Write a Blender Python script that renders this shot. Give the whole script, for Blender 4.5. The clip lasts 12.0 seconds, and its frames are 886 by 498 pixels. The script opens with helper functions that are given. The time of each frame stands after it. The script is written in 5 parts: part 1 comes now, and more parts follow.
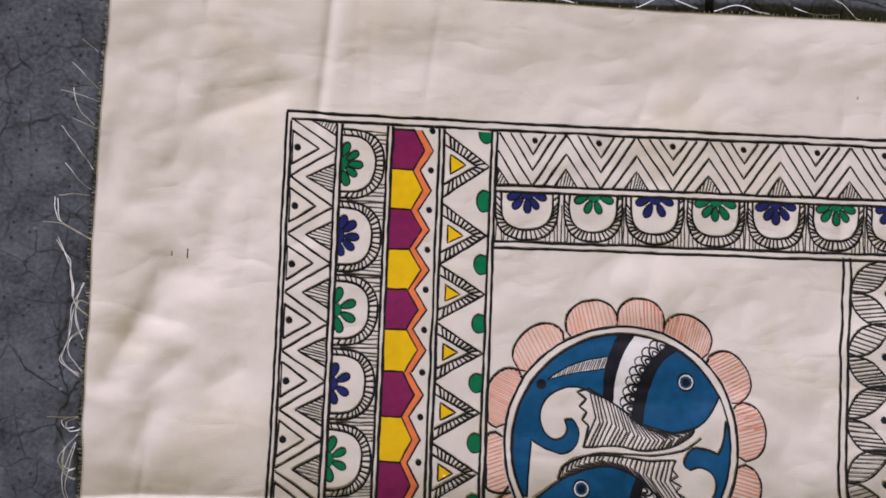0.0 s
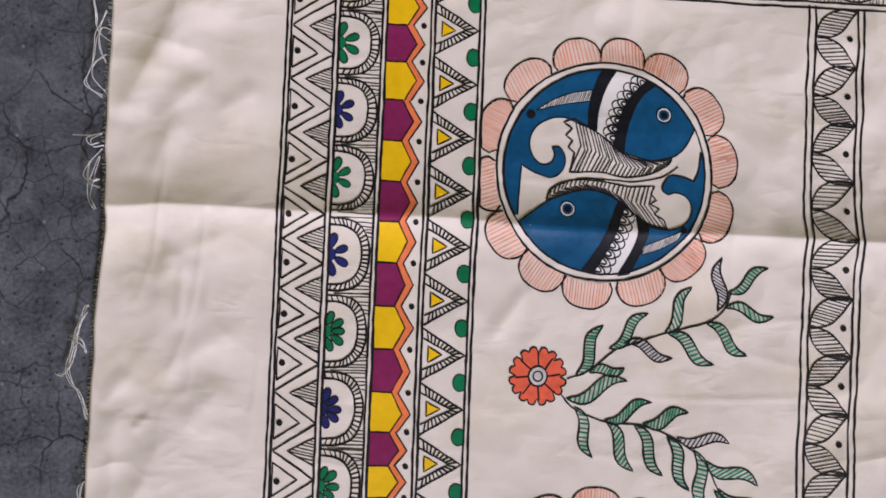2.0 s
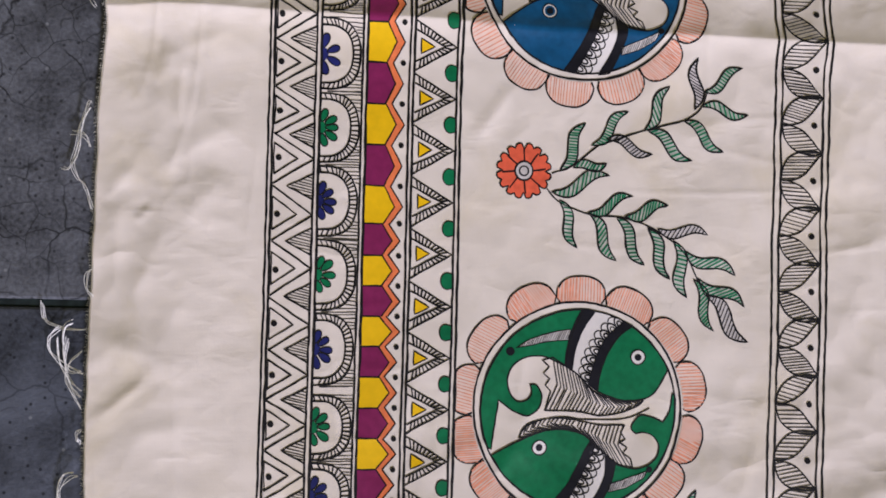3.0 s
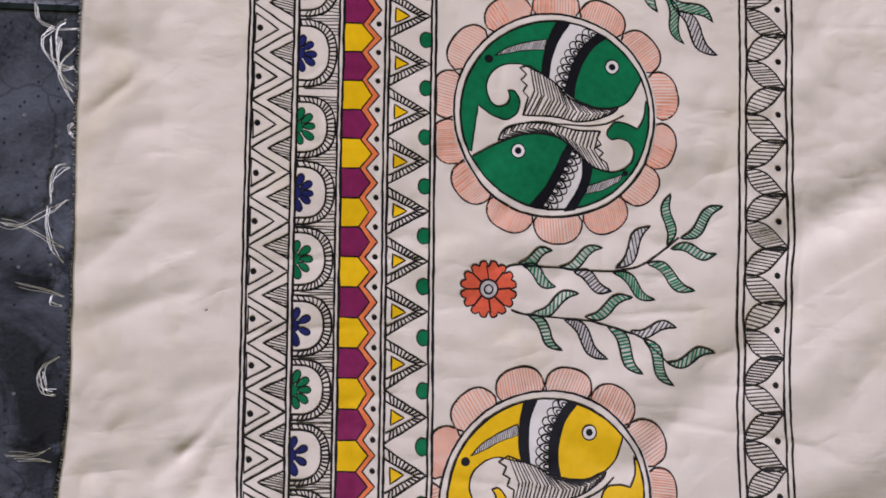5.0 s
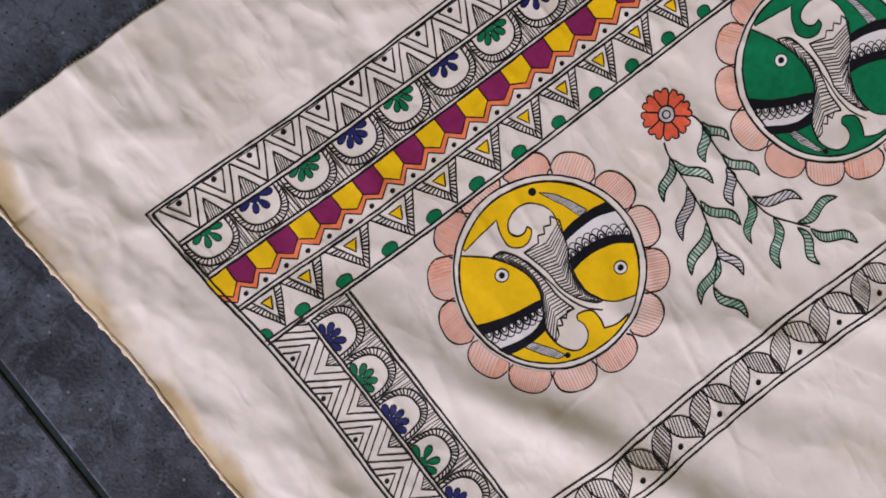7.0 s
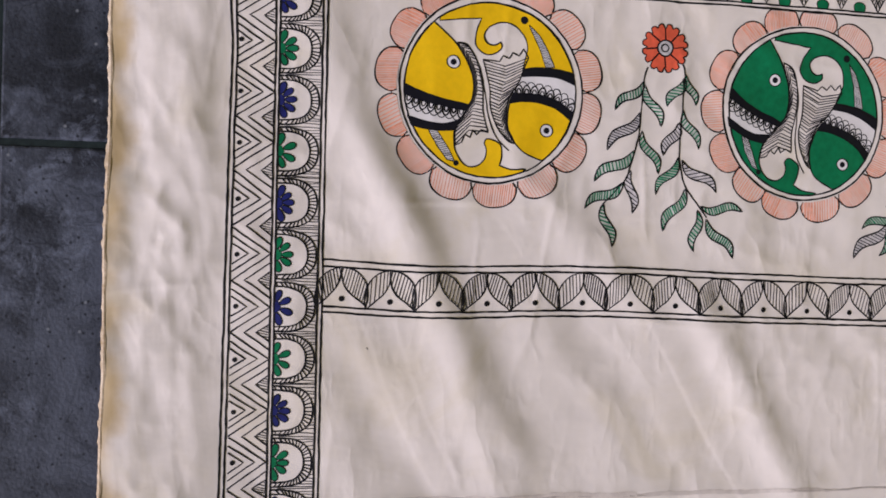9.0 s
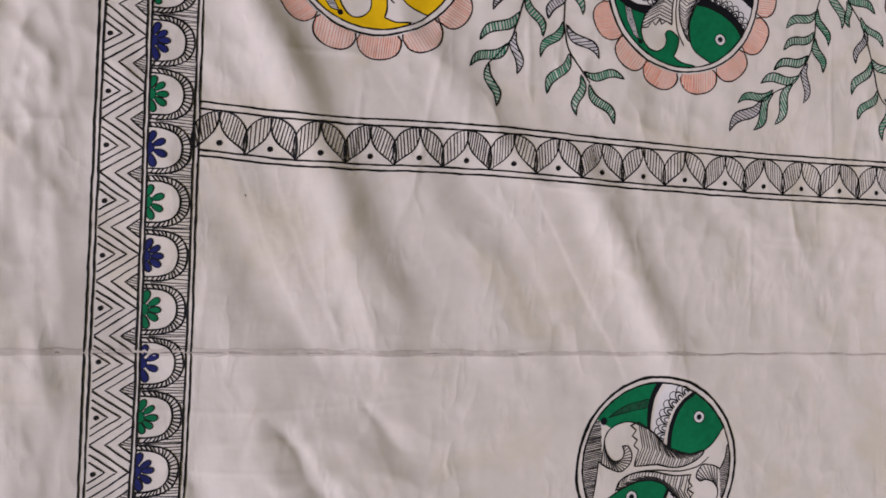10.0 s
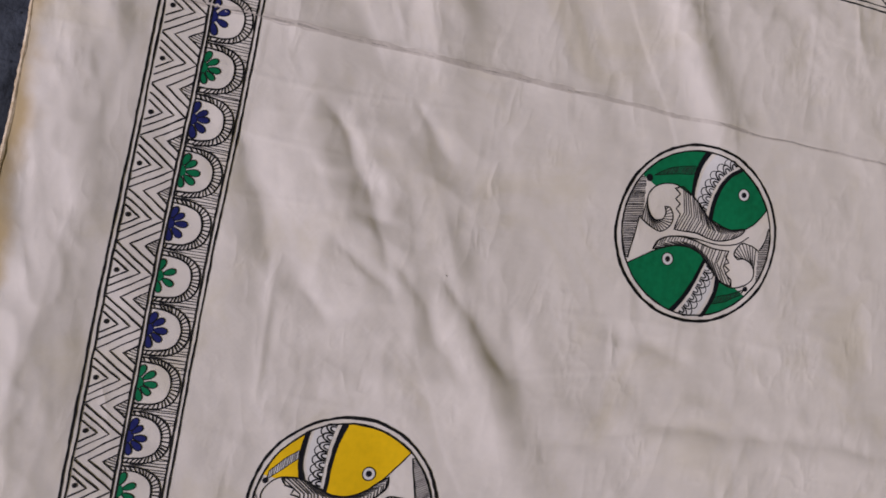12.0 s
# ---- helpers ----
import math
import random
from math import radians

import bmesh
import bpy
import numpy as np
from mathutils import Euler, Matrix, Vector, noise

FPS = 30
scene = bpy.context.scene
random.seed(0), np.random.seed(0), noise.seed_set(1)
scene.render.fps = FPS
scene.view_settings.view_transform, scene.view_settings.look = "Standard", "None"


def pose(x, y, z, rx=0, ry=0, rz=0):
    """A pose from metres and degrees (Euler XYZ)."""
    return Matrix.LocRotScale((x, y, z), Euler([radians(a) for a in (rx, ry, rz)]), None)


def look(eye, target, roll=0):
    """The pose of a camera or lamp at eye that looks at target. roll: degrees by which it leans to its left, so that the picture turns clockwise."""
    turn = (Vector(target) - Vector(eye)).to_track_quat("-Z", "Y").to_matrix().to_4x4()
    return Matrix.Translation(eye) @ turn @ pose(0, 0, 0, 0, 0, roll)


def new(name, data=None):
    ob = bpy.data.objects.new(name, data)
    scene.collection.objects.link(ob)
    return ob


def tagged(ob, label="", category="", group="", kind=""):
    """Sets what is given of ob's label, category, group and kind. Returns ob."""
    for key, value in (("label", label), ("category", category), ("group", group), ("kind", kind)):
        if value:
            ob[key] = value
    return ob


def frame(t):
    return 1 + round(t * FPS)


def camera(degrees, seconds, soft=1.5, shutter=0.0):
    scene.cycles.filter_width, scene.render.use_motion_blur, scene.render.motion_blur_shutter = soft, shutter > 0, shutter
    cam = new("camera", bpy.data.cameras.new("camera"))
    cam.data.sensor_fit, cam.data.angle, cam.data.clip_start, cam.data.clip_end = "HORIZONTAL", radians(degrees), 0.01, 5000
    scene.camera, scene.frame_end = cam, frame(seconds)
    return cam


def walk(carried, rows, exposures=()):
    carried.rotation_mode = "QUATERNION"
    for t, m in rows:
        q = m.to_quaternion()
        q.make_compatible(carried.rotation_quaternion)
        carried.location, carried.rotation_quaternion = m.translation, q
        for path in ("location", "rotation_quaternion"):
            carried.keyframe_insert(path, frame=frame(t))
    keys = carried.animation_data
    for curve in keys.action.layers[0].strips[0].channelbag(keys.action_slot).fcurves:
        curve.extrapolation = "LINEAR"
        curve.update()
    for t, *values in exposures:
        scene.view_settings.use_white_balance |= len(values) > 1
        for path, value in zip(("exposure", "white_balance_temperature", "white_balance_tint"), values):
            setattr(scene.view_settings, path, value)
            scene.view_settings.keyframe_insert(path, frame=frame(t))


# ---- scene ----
cam = camera(53.5, 12.0, soft=1.7)
PATH = [
    (0, (-0.055, 0.158, 0.466), (0.073, 0.261, -1.527), 53.7),
    (0.5, (-0.068, 0.144, 0.478), (0.064, 0.238, -1.516), 57.2),
    (1, (-0.066, 0.115, 0.488), (0.073, 0.202, -1.505), 60.7),
    (1.5, (-0.058, 0.065, 0.495), (0.085, 0.157, -1.498), 60.2),
    (2, (-0.056, 0.012, 0.497), (0.1, 0.096, -1.495), 64.2),
    (2.5, (-0.059, -0.046, 0.503), (0.108, 0.032, -1.488), 67.2),
    (3, (-0.054, -0.103, 0.515), (0.127, -0.033, -1.475), 70.4),
    (3.2, (-0.052, -0.12, 0.522), (0.118, -0.066, -1.47), 74.4),
    (4.8, (-0.055, -0.27, 0.51), (0.157, -0.145, -1.474), 59.9),
    (5, (-0.044, -0.301, 0.523), (0.151, -0.15, -1.462), 53.1),
    (5.5, (-0.027, -0.359, 0.545), (0.145, -0.228, -1.444), 61.9),
    (6, (-0.037, -0.442, 0.555), (0.13, -0.321, -1.434), 77.2),
    (6.5, (-0.019, -0.478, 0.574), (0.084, -0.396, -1.421), 89.4),
    (6.7, (-0.018, -0.483, 0.566), (0.083, -0.388, -1.429), 90.7),
    (8.3, (0.098, -0.508, 0.569), (0.111, -0.3, -1.42), 87.8),
    (8.5, (0.118, -0.515, 0.569), (0.116, -0.276, -1.417), 86.8),
    (9, (0.184, -0.542, 0.58), (0.167, -0.195, -1.389), 88.4),
    (9.5, (0.233, -0.532, 0.581), (0.202, -0.047, -1.359), 88.1),
    (10, (0.282, -0.518, 0.579), (0.26, 0.02, -1.347), 89.6),
    (10.5, (0.336, -0.515, 0.579), (0.33, 0.007, -1.352), 91.8),
    (11, (0.389, -0.52, 0.581), (0.359, -0.01, -1.353), 92.6),
    (11.5, (0.458, -0.516, 0.579), (0.382, -0.034, -1.361), 90.6),
    (12, (0.508, -0.516, 0.578), (0.391, -0.041, -1.361), 86.2),
]
EXPOSURES = [(0, -0.19), (3.0, -0.23), (6.5, -0.24), (8.5, -0.26), (9.5, -0.41), (10.0, -0.52), (11.0, -0.63), (12, -0.66)]
walk(cam, [(t, look(eye, target, roll)) for t, eye, target, roll in PATH], EXPOSURES)

# ---- light: soft daylight from the low side, shaped by added walls and slab ----
SUN_ELEVATION, SUN_AZIMUTH = 28.0, 296.0
world = bpy.data.worlds.new("daylight")
scene.world = world
world.use_nodes = True
wn = world.node_tree
sky = wn.nodes.new("ShaderNodeTexSky")
sky.sky_type = "NISHITA"
sky.sun_disc = False
sky.sun_elevation = radians(SUN_ELEVATION)
sky.sun_rotation = radians(90 - SUN_AZIMUTH)
sky.dust_density = 6.0
sky.ozone_density = 0.3
wn.links.new(sky.outputs[0], wn.nodes["Background"].inputs[0])
wn.nodes["Background"].inputs[1].default_value = 0.040
sun_data = bpy.data.lights.new("sun", "SUN")
sun_data.energy = 5.2
sun_data.angle = radians(9)
sun_data.color = (0.822, 0.815, 1.065)
sun = new("sun", sun_data)
sa, se = radians(SUN_AZIMUTH), radians(SUN_ELEVATION)
sun.matrix_world = look((3 * math.cos(sa) * math.cos(se), 3 * math.sin(sa) * math.cos(se), 3 * math.sin(se)), (0, 0, 0))


# ---- extents: the cloth's edges, its pressed folds, the stone under it ----
TOP, BOTTOM, LEFT, RIGHT = 0.319, -0.655, -0.207, 0.92
FOLD_Y, FOLD_X = 0.048, 0.347
FLOOR_Z = -0.0045


# ---- materials ----
def material(name, color, rough=0.6, vary=0.12, grain=220.0, bump=0.0, second=None, patch=9.0):
    """Principled paint or cloth with two scales of colour variation and a fine relief."""
    m = bpy.data.materials.new(name)
    m.use_nodes = True
    t = m.node_tree
    b = t.nodes["Principled BSDF"]
    b.inputs["Roughness"].default_value = rough
    b.inputs["Specular IOR Level"].default_value = 0.25
    co = t.nodes.new("ShaderNodeTexCoord")
    fine = t.nodes.new("ShaderNodeTexNoise")
    fine.inputs["Scale"].default_value = grain
    fine.inputs["Detail"].default_value = 4
    broad = t.nodes.new("ShaderNodeTexNoise")
    broad.inputs["Scale"].default_value = patch
    broad.inputs["Detail"].default_value = 3
    for n in (fine, broad):
        t.links.new(co.outputs["Object"], n.inputs["Vector"])
    add = t.nodes.new("ShaderNodeMath")
    add.operation = "ADD"
    t.links.new(fine.outputs["Fac"], add.inputs[0])
    t.links.new(broad.outputs["Fac"], add.inputs[1])
    ramp = t.nodes.new("ShaderNodeMapRange")
    ramp.inputs["From Min"].default_value = 0.7
    ramp.inputs["From Max"].default_value = 1.3
    t.links.new(add.outputs[0], ramp.inputs["Value"])
    mix = t.nodes.new("ShaderNodeMix")
    mix.data_type = "RGBA"
    lo = [c * (1 - vary) for c in color]
    hi = second or [min(1.0, c * (1 + vary)) for c in color]
    mix.inputs["A"].default_value = (*lo, 1)
    mix.inputs["B"].default_value = (*hi, 1)
    t.links.new(ramp.outputs[0], mix.inputs["Factor"])
    t.links.new(mix.outputs["Result"], b.inputs["Base Color"])
    if bump:
        bp = t.nodes.new("ShaderNodeBump")
        bp.inputs["Strength"].default_value = bump
        bp.inputs["Distance"].default_value = 0.0006
        t.links.new(fine.outputs["Fac"], bp.inputs["Height"])
        t.links.new(bp.outputs[0], b.inputs["Normal"])
    return m


INK = material("black_ink", (0.005, 0.0045, 0.005), 0.65, 0.4)
FINE_INK = material("thin_black_ink", (0.022, 0.020, 0.022), 0.7, 0.6)
GREEN = material("green_paint", (0.004, 0.155, 0.058), 0.42, 0.22)
BLUE = material("blue_paint", (0.005, 0.072, 0.165), 0.42, 0.22)
NAVY = material("navy_paint", (0.016, 0.02, 0.115), 0.45, 0.35)
DARK = material("blue_black_paint", (0.006, 0.006, 0.010), 0.5, 0.3)
YELLOW = material("yellow_paint", (0.83, 0.50, 0.007), 0.45, 0.07)
MAROON = material("maroon_paint", (0.215, 0.017, 0.085), 0.45, 0.15)
ORANGE = material("orange_paint", (0.80, 0.20, 0.07), 0.5, 0.15)
CORAL = material("coral_paint", (0.72, 0.115, 0.055), 0.5, 0.2)
PEACH = material("peach_wash", (0.80, 0.65, 0.56), 0.7, 0.04, 170, 0, (0.78, 0.53, 0.41), 75)
ROSE = material("coral_pencil", (0.77, 0.31, 0.19), 0.7, 0.25)
LEAFGREEN = material("green_pencil", (0.004, 0.15, 0.065), 0.6, 0.5)
PALEGREEN = material("pale_green_wash", (0.42, 0.55, 0.41), 0.7, 0.5, 170, 0, (0.71, 0.67, 0.59), 95)
PALEGREY = material("grey_wash", (0.54, 0.50, 0.47), 0.7, 0.3)
WHITE = material("white_paint", (0.73, 0.69, 0.645), 0.55, 0.05)
FOLD_BROWN = material("fold_brown", (0.48, 0.41, 0.34), 0.9, 0.35, 300, 0, (0.58, 0.51, 0.44), 30)
FOLD_TAN = material("fold_tan", (0.62, 0.54, 0.46), 0.9, 0.12, 200, 0, (0.70, 0.62, 0.53), 30)
THREAD = material("cream_thread", (0.90, 0.885, 0.85), 0.8, 0.1)


def cloth_material():
    """Unbleached cotton: woven relief, faint slubs, tan water stains along the selvedge."""
    m = material("cream_cotton", (0.745, 0.668, 0.575), 0.82, 0.045, 70, 0, None, 5)
    t = m.node_tree
    b = t.nodes["Principled BSDF"]
    co = [n for n in t.nodes if n.type == "TEX_COORD"][0]
    base = [l for l in t.links if l.to_node == b and l.to_socket.name == "Base Color"][0].from_socket
    # stain along the lower edge
    sep = t.nodes.new("ShaderNodeSeparateXYZ")
    t.links.new(co.outputs["Object"], sep.inputs[0])
    ns = t.nodes.new("ShaderNodeTexNoise")
    ns.inputs["Scale"].default_value = 22
    ns.inputs["Detail"].default_value = 5
    t.links.new(co.outputs["Object"], ns.inputs["Vector"])
    off = t.nodes.new("ShaderNodeMath")
    off.operation = "MULTIPLY_ADD"
    off.inputs[1].default_value = 0.050
    t.links.new(ns.outputs["Fac"], off.inputs[0])
    t.links.new(sep.outputs["Y"], off.inputs[2])
    edge = t.nodes.new("ShaderNodeMapRange")
    edge.interpolation_type = "SMOOTHSTEP"
    edge.inputs["From Min"].default_value = -0.612
    edge.inputs["From Max"].default_value = -0.630
    t.links.new(off.outputs[0], edge.inputs["Value"])
    mix = t.nodes.new("ShaderNodeMix")
    mix.data_type = "RGBA"
    mix.inputs["B"].default_value = (0.54, 0.385, 0.18, 1)
    sc = t.nodes.new("ShaderNodeMath")
    sc.operation = "MULTIPLY"
    sc.inputs[1].default_value = 0.9
    t.links.new(edge.outputs[0], sc.inputs[0])
    t.links.new(sc.outputs[0], mix.inputs["Factor"])
    t.links.new(base, mix.inputs["A"])
    t.links.new(mix.outputs["Result"], b.inputs["Base Color"])
    # uneven wash: random olive-tan blotches, also standing in for yellowish crease shade
    wash_shade = t.nodes.new("ShaderNodeTexNoise")
    wash_shade.inputs["Scale"].default_value = 13
    wash_shade.inputs["Detail"].default_value = 6
    wash_shade.inputs["Roughness"].default_value = 0.6
    wash_shade.inputs["Distortion"].default_value = 0.8
    t.links.new(co.outputs["Object"], wash_shade.inputs["Vector"])
    wr = t.nodes.new("ShaderNodeMapRange")
    wr.interpolation_type = "SMOOTHSTEP"
    wr.inputs["From Min"].default_value = 0.50
    wr.inputs["From Max"].default_value = 0.72
    wr.inputs["To Max"].default_value = 0.6
    t.links.new(wash_shade.outputs["Fac"], wr.inputs["Value"])
    mix5 = t.nodes.new("ShaderNodeMix")
    mix5.data_type = "RGBA"
    mix5.inputs["B"].default_value = (0.665, 0.58, 0.425, 1)
    t.links.new(wr.outputs[0], mix5.inputs["Factor"])
    t.links.new(mix.outputs["Result"], mix5.inputs["A"])
    t.links.new(mix5.outputs["Result"], b.inputs["Base Color"])
    # weave
    heights = []
    for axis in ("X", "Y"):
        w = t.nodes.new("ShaderNodeTexWave")
        w.bands_direction = axis
        w.inputs["Scale"].default_value = 420
        w.inputs["Distortion"].default_value = 1.5
        w.inputs["Detail"].default_value = 1
        t.links.new(co.outputs["Object"], w.inputs["Vector"])
        heights.append(w)
    mx = t.nodes.new("ShaderNodeMath")
    mx.operation = "ADD"
    t.links.new(heights[0].outputs["Fac"], mx.inputs[0])
    t.links.new(heights[1].outputs["Fac"], mx.inputs[1])
    crumple = t.nodes.new("ShaderNodeTexNoise")
    crumple.inputs["Scale"].default_value = 55
    crumple.inputs["Detail"].default_value = 5
    crumple.inputs["Roughness"].default_value = 0.55
    crumple.inputs["Distortion"].default_value = 0.2
    t.links.new(co.outputs["Object"], crumple.inputs["Vector"])
    b1 = t.nodes.new("ShaderNodeBump")
    b1.inputs["Strength"].default_value = 0.35
    b1.inputs["Distance"].default_value = 0.0007
    t.links.new(crumple.outputs["Fac"], b1.inputs["Height"])
    # pressed-in creases at two sizes, each only in patches
    last = b1
    for scale, depth, low, high, turn in ((9, 0.0040, 0.44, 0.62, 0.5), (21, 0.0024, 0.46, 0.60, 1.9), (34, 0.0014, 0.50, 0.60, 0.0)):
        mp = t.nodes.new("ShaderNodeMapping")
        mp.inputs["Rotation"].default_value = (0, 0, turn)
        mp.inputs["Scale"].default_value = (1.0, 1.9, 1.0)
        t.links.new(co.outputs["Object"], mp.inputs["Vector"])
        cr = t.nodes.new("ShaderNodeTexNoise")
        cr.inputs["Scale"].default_value = scale
        cr.inputs["Detail"].default_value = 2
        cr.inputs["Roughness"].default_value = 0.4
        cr.inputs["Distortion"].default_value = 0.3
        t.links.new(mp.outputs[0], cr.inputs["Vector"])
        mid = t.nodes.new("ShaderNodeMath")
        mid.operation = "SUBTRACT"
        mid.inputs[1].default_value = 0.5
        t.links.new(cr.outputs["Fac"], mid.inputs[0])
        fold = t.nodes.new("ShaderNodeMath")
        fold.operation = "ABSOLUTE"
        t.links.new(mid.outputs[0], fold.inputs[0])
        where = t.nodes.new("ShaderNodeTexNoise")
        where.inputs["Scale"].default_value = 0.55 * scale
        t.links.new(mp.outputs[0], where.inputs["Vector"])
        wm = t.nodes.new("ShaderNodeMapRange")
        wm.interpolation_type = "SMOOTHSTEP"
        wm.inputs["From Min"].default_value = low
        wm.inputs["From Max"].default_value = high
        wm.inputs["To Max"].default_value = 0.8
        t.links.new(where.outputs["Fac"], wm.inputs["Value"])
        bc = t.nodes.new("ShaderNodeBump")
        bc.invert = True
        bc.inputs["Distance"].default_value = depth
        t.links.new(wm.outputs[0], bc.inputs["Strength"])
        t.links.new(fold.outputs[0], bc.inputs["Height"])
        t.links.new(last.outputs[0], bc.inputs["Normal"])
        last = bc
    b2 = t.nodes.new("ShaderNodeBump")
    b2.inputs["Strength"].default_value = 0.3
    b2.inputs["Distance"].default_value = 0.00012
    t.links.new(mx.outputs[0], b2.inputs["Height"])
    t.links.new(last.outputs[0], b2.inputs["Normal"])
    t.links.new(b2.outputs[0], b.inputs["Normal"])
    b.inputs["Sheen Weight"].default_value = 0.1
    return m


COTTON = cloth_material()
TAN = material("tan_selvedge", (0.60, 0.42, 0.23), 0.85, 0.3, 300, 0.4, (0.78, 0.64, 0.46), 60)


def stone_material(name, base, cloud, scuffs, crazing):
    """Dark blue-grey stone: broad clouding, pale scuffs, hairline cracks, pits and pale specks."""
    m = material(name, base, 0.5, 0.55, 420, 0.6, None, 45)
    t = m.node_tree
    b = t.nodes["Principled BSDF"]
    geo = t.nodes.new("ShaderNodeNewGeometry")
    colour = [l for l in t.links if l.to_node == b and l.to_socket.name == "Base Color"][0].from_socket

    def noise_mask(scale, detail, rough, distortion, low, high, top, vector=None):
        n = t.nodes.new("ShaderNodeTexNoise")
        n.inputs["Scale"].default_value = scale
        n.inputs["Detail"].default_value = detail
        n.inputs["Roughness"].default_value = rough
        n.inputs["Distortion"].default_value = distortion
        t.links.new(vector or geo.outputs["Position"], n.inputs["Vector"])
        r = t.nodes.new("ShaderNodeMapRange")
        r.inputs["From Min"].default_value = low
        r.inputs["From Max"].default_value = high
        r.inputs["To Max"].default_value = top
        t.links.new(n.outputs["Fac"], r.inputs["Value"])
        return r.outputs[0]

    def times(p, q):
        n = t.nodes.new("ShaderNodeMath")
        n.operation = "MULTIPLY"
        for k, v in enumerate((p, q)):
            if isinstance(v, float):
                n.inputs[k].default_value = v
            else:
                t.links.new(v, n.inputs[k])
        return n.outputs[0]

    def over(under, mask, paint):
        n = t.nodes.new("ShaderNodeMix")
        n.data_type = "RGBA"
        n.inputs["B"].default_value = (*paint, 1)
        t.links.new(mask, n.inputs["Factor"])
        t.links.new(under, n.inputs["A"])
        return n.outputs["Result"]

    def cracks(scale, width, wander):
        w = t.nodes.new("ShaderNodeTexNoise")
        w.inputs["Scale"].default_value = 45
        w.inputs["Detail"].default_value = 4
        t.links.new(geo.outputs["Position"], w.inputs["Vector"])
        v = t.nodes.new("ShaderNodeVectorMath")
        v.operation = "MULTIPLY_ADD"
        v.inputs[1].default_value = (wander, wander, 0.0)
        t.links.new(w.outputs["Color"], v.inputs[0])
        t.links.new(geo.outputs["Position"], v.inputs[2])
        vor = t.nodes.new("ShaderNodeTexVoronoi")
        vor.voronoi_dimensions = "2D"
        vor.feature = "DISTANCE_TO_EDGE"
        vor.inputs["Scale"].default_value = scale
        t.links.new(v.outputs[0], vor.inputs["Vector"])
        r = t.nodes.new("ShaderNodeMapRange")
        r.inputs["From Min"].default_value = width * scale
        r.inputs["From Max"].default_value = 0.15 * width * scale
        t.links.new(vor.outputs["Distance"], r.inputs["Value"])
        return r.outputs[0]

    def spots(scale, size, share):
        vor = t.nodes.new("ShaderNodeTexVoronoi")
        vor.voronoi_dimensions = "2D"
        vor.inputs["Scale"].default_value = scale
        t.links.new(geo.outputs["Position"], vor.inputs["Vector"])
        r = t.nodes.new("ShaderNodeMapRange")
        r.inputs["From Min"].default_value = size
        r.inputs["From Max"].default_value = 0.4 * size
        t.links.new(vor.outputs["Distance"], r.inputs["Value"])
        c = t.nodes.new("ShaderNodeSeparateColor")
        t.links.new(vor.outputs["Color"], c.inputs[0])
        g = t.nodes.new("ShaderNodeMath")
        g.operation = "GREATER_THAN"
        g.inputs[1].default_value = 1 - share
        t.links.new(c.outputs[0], g.inputs[0])
        return times(r.outputs[0], g.outputs[0])

    dark = tuple(0.24 * c for c in base)
    pale = tuple(2.5 * c for c in base)
    colour = over(colour, noise_mask(6, 5, 0.55, 0.4, 0.46, 0.62, cloud), dark)
    colour = over(colour, noise_mask(13, 9, 0.70, 0.9, 0.47, 0.66, scuffs), pale)
    colour = over(colour, times(noise_mask(48, 9, 0.75, 0.6, 0.50, 0.66, 1.1 * scuffs), noise_mask(7, 3, 0.5, 0.5, 0.42, 0.56, 1.0)), tuple(3.6 * c for c in base))
    colour = over(colour, times(cracks(24, 0.0010, 0.022), noise_mask(14, 4, 0.6, 0.0, 0.40, 0.56, crazing)), dark)
    colour = over(colour, times(cracks(55, 0.00060, 0.014), noise_mask(19, 4, 0.6, 0.0, 0.46, 0.58, 0.8 * crazing)), dark)
    colour = over(colour, times(spots(105, 0.13, 0.50), 0.85), dark)
    colour = over(colour, times(spots(55, 0.07, 0.14), 0.7), (0.22, 0.23, 0.24))
    t.links.new(colour, b.inputs["Base Color"])
    return m


SLATE = stone_material("dark_slate", (0.040, 0.0445, 0.055), 0.85, 0.8, 0.5)
CRAZED = stone_material("crazed_grey_stone", (0.085, 0.0895, 0.101), 0.30, 0.20, 1.0)
GROUT = material("dark_joint", (0.013, 0.021, 0.019), 0.9, 0.5)


# ---- the cloth's relief ----


def bell(v, width):
    return math.exp(-(v / width) ** 2)


def smooth(v, a, b):
    k = min(1.0, max(0.0, (v - a) / (b - a)))
    return k * k * (3 - 2 * k)


def nz(x, y, seed):
    return noise.noise((x, y, seed))


# long soft folds: from, to, width, height
FOLDS = (
    (0.010, -0.532, 0.170, -0.470, 0.015, 0.0024), (0.160, -0.474, 0.340, -0.392, 0.016, 0.0026),
    (0.130, -0.385, 0.215, -0.300, 0.012, 0.0013), (0.217, -0.254, 0.348, -0.180, 0.013, 0.0030),
    (0.222, -0.433, 0.322, -0.391, 0.013, 0.0026), (0.268, -0.424, 0.362, -0.398, 0.007, 0.0011),
    (0.100, -0.500, 0.190, -0.448, 0.011, 0.0014), (0.380, -0.478, 0.436, -0.462, 0.009, 0.0013),
    (0.430, -0.466, 0.505, -0.398, 0.012, 0.0022), (0.500, -0.402, 0.556, -0.330, 0.013, 0.0020),
    (0.505, -0.362, 0.610, -0.300, 0.013, 0.0022), (0.395, -0.420, 0.480, -0.372, 0.010, 0.0014),
    (0.575, -0.480, 0.566, -0.360, 0.010, 0.0015), (0.580, -0.300, 0.574, 0.020, 0.018, 0.0022),
    (0.400, -0.530, 0.520, -0.505, 0.012, 0.0015),
)
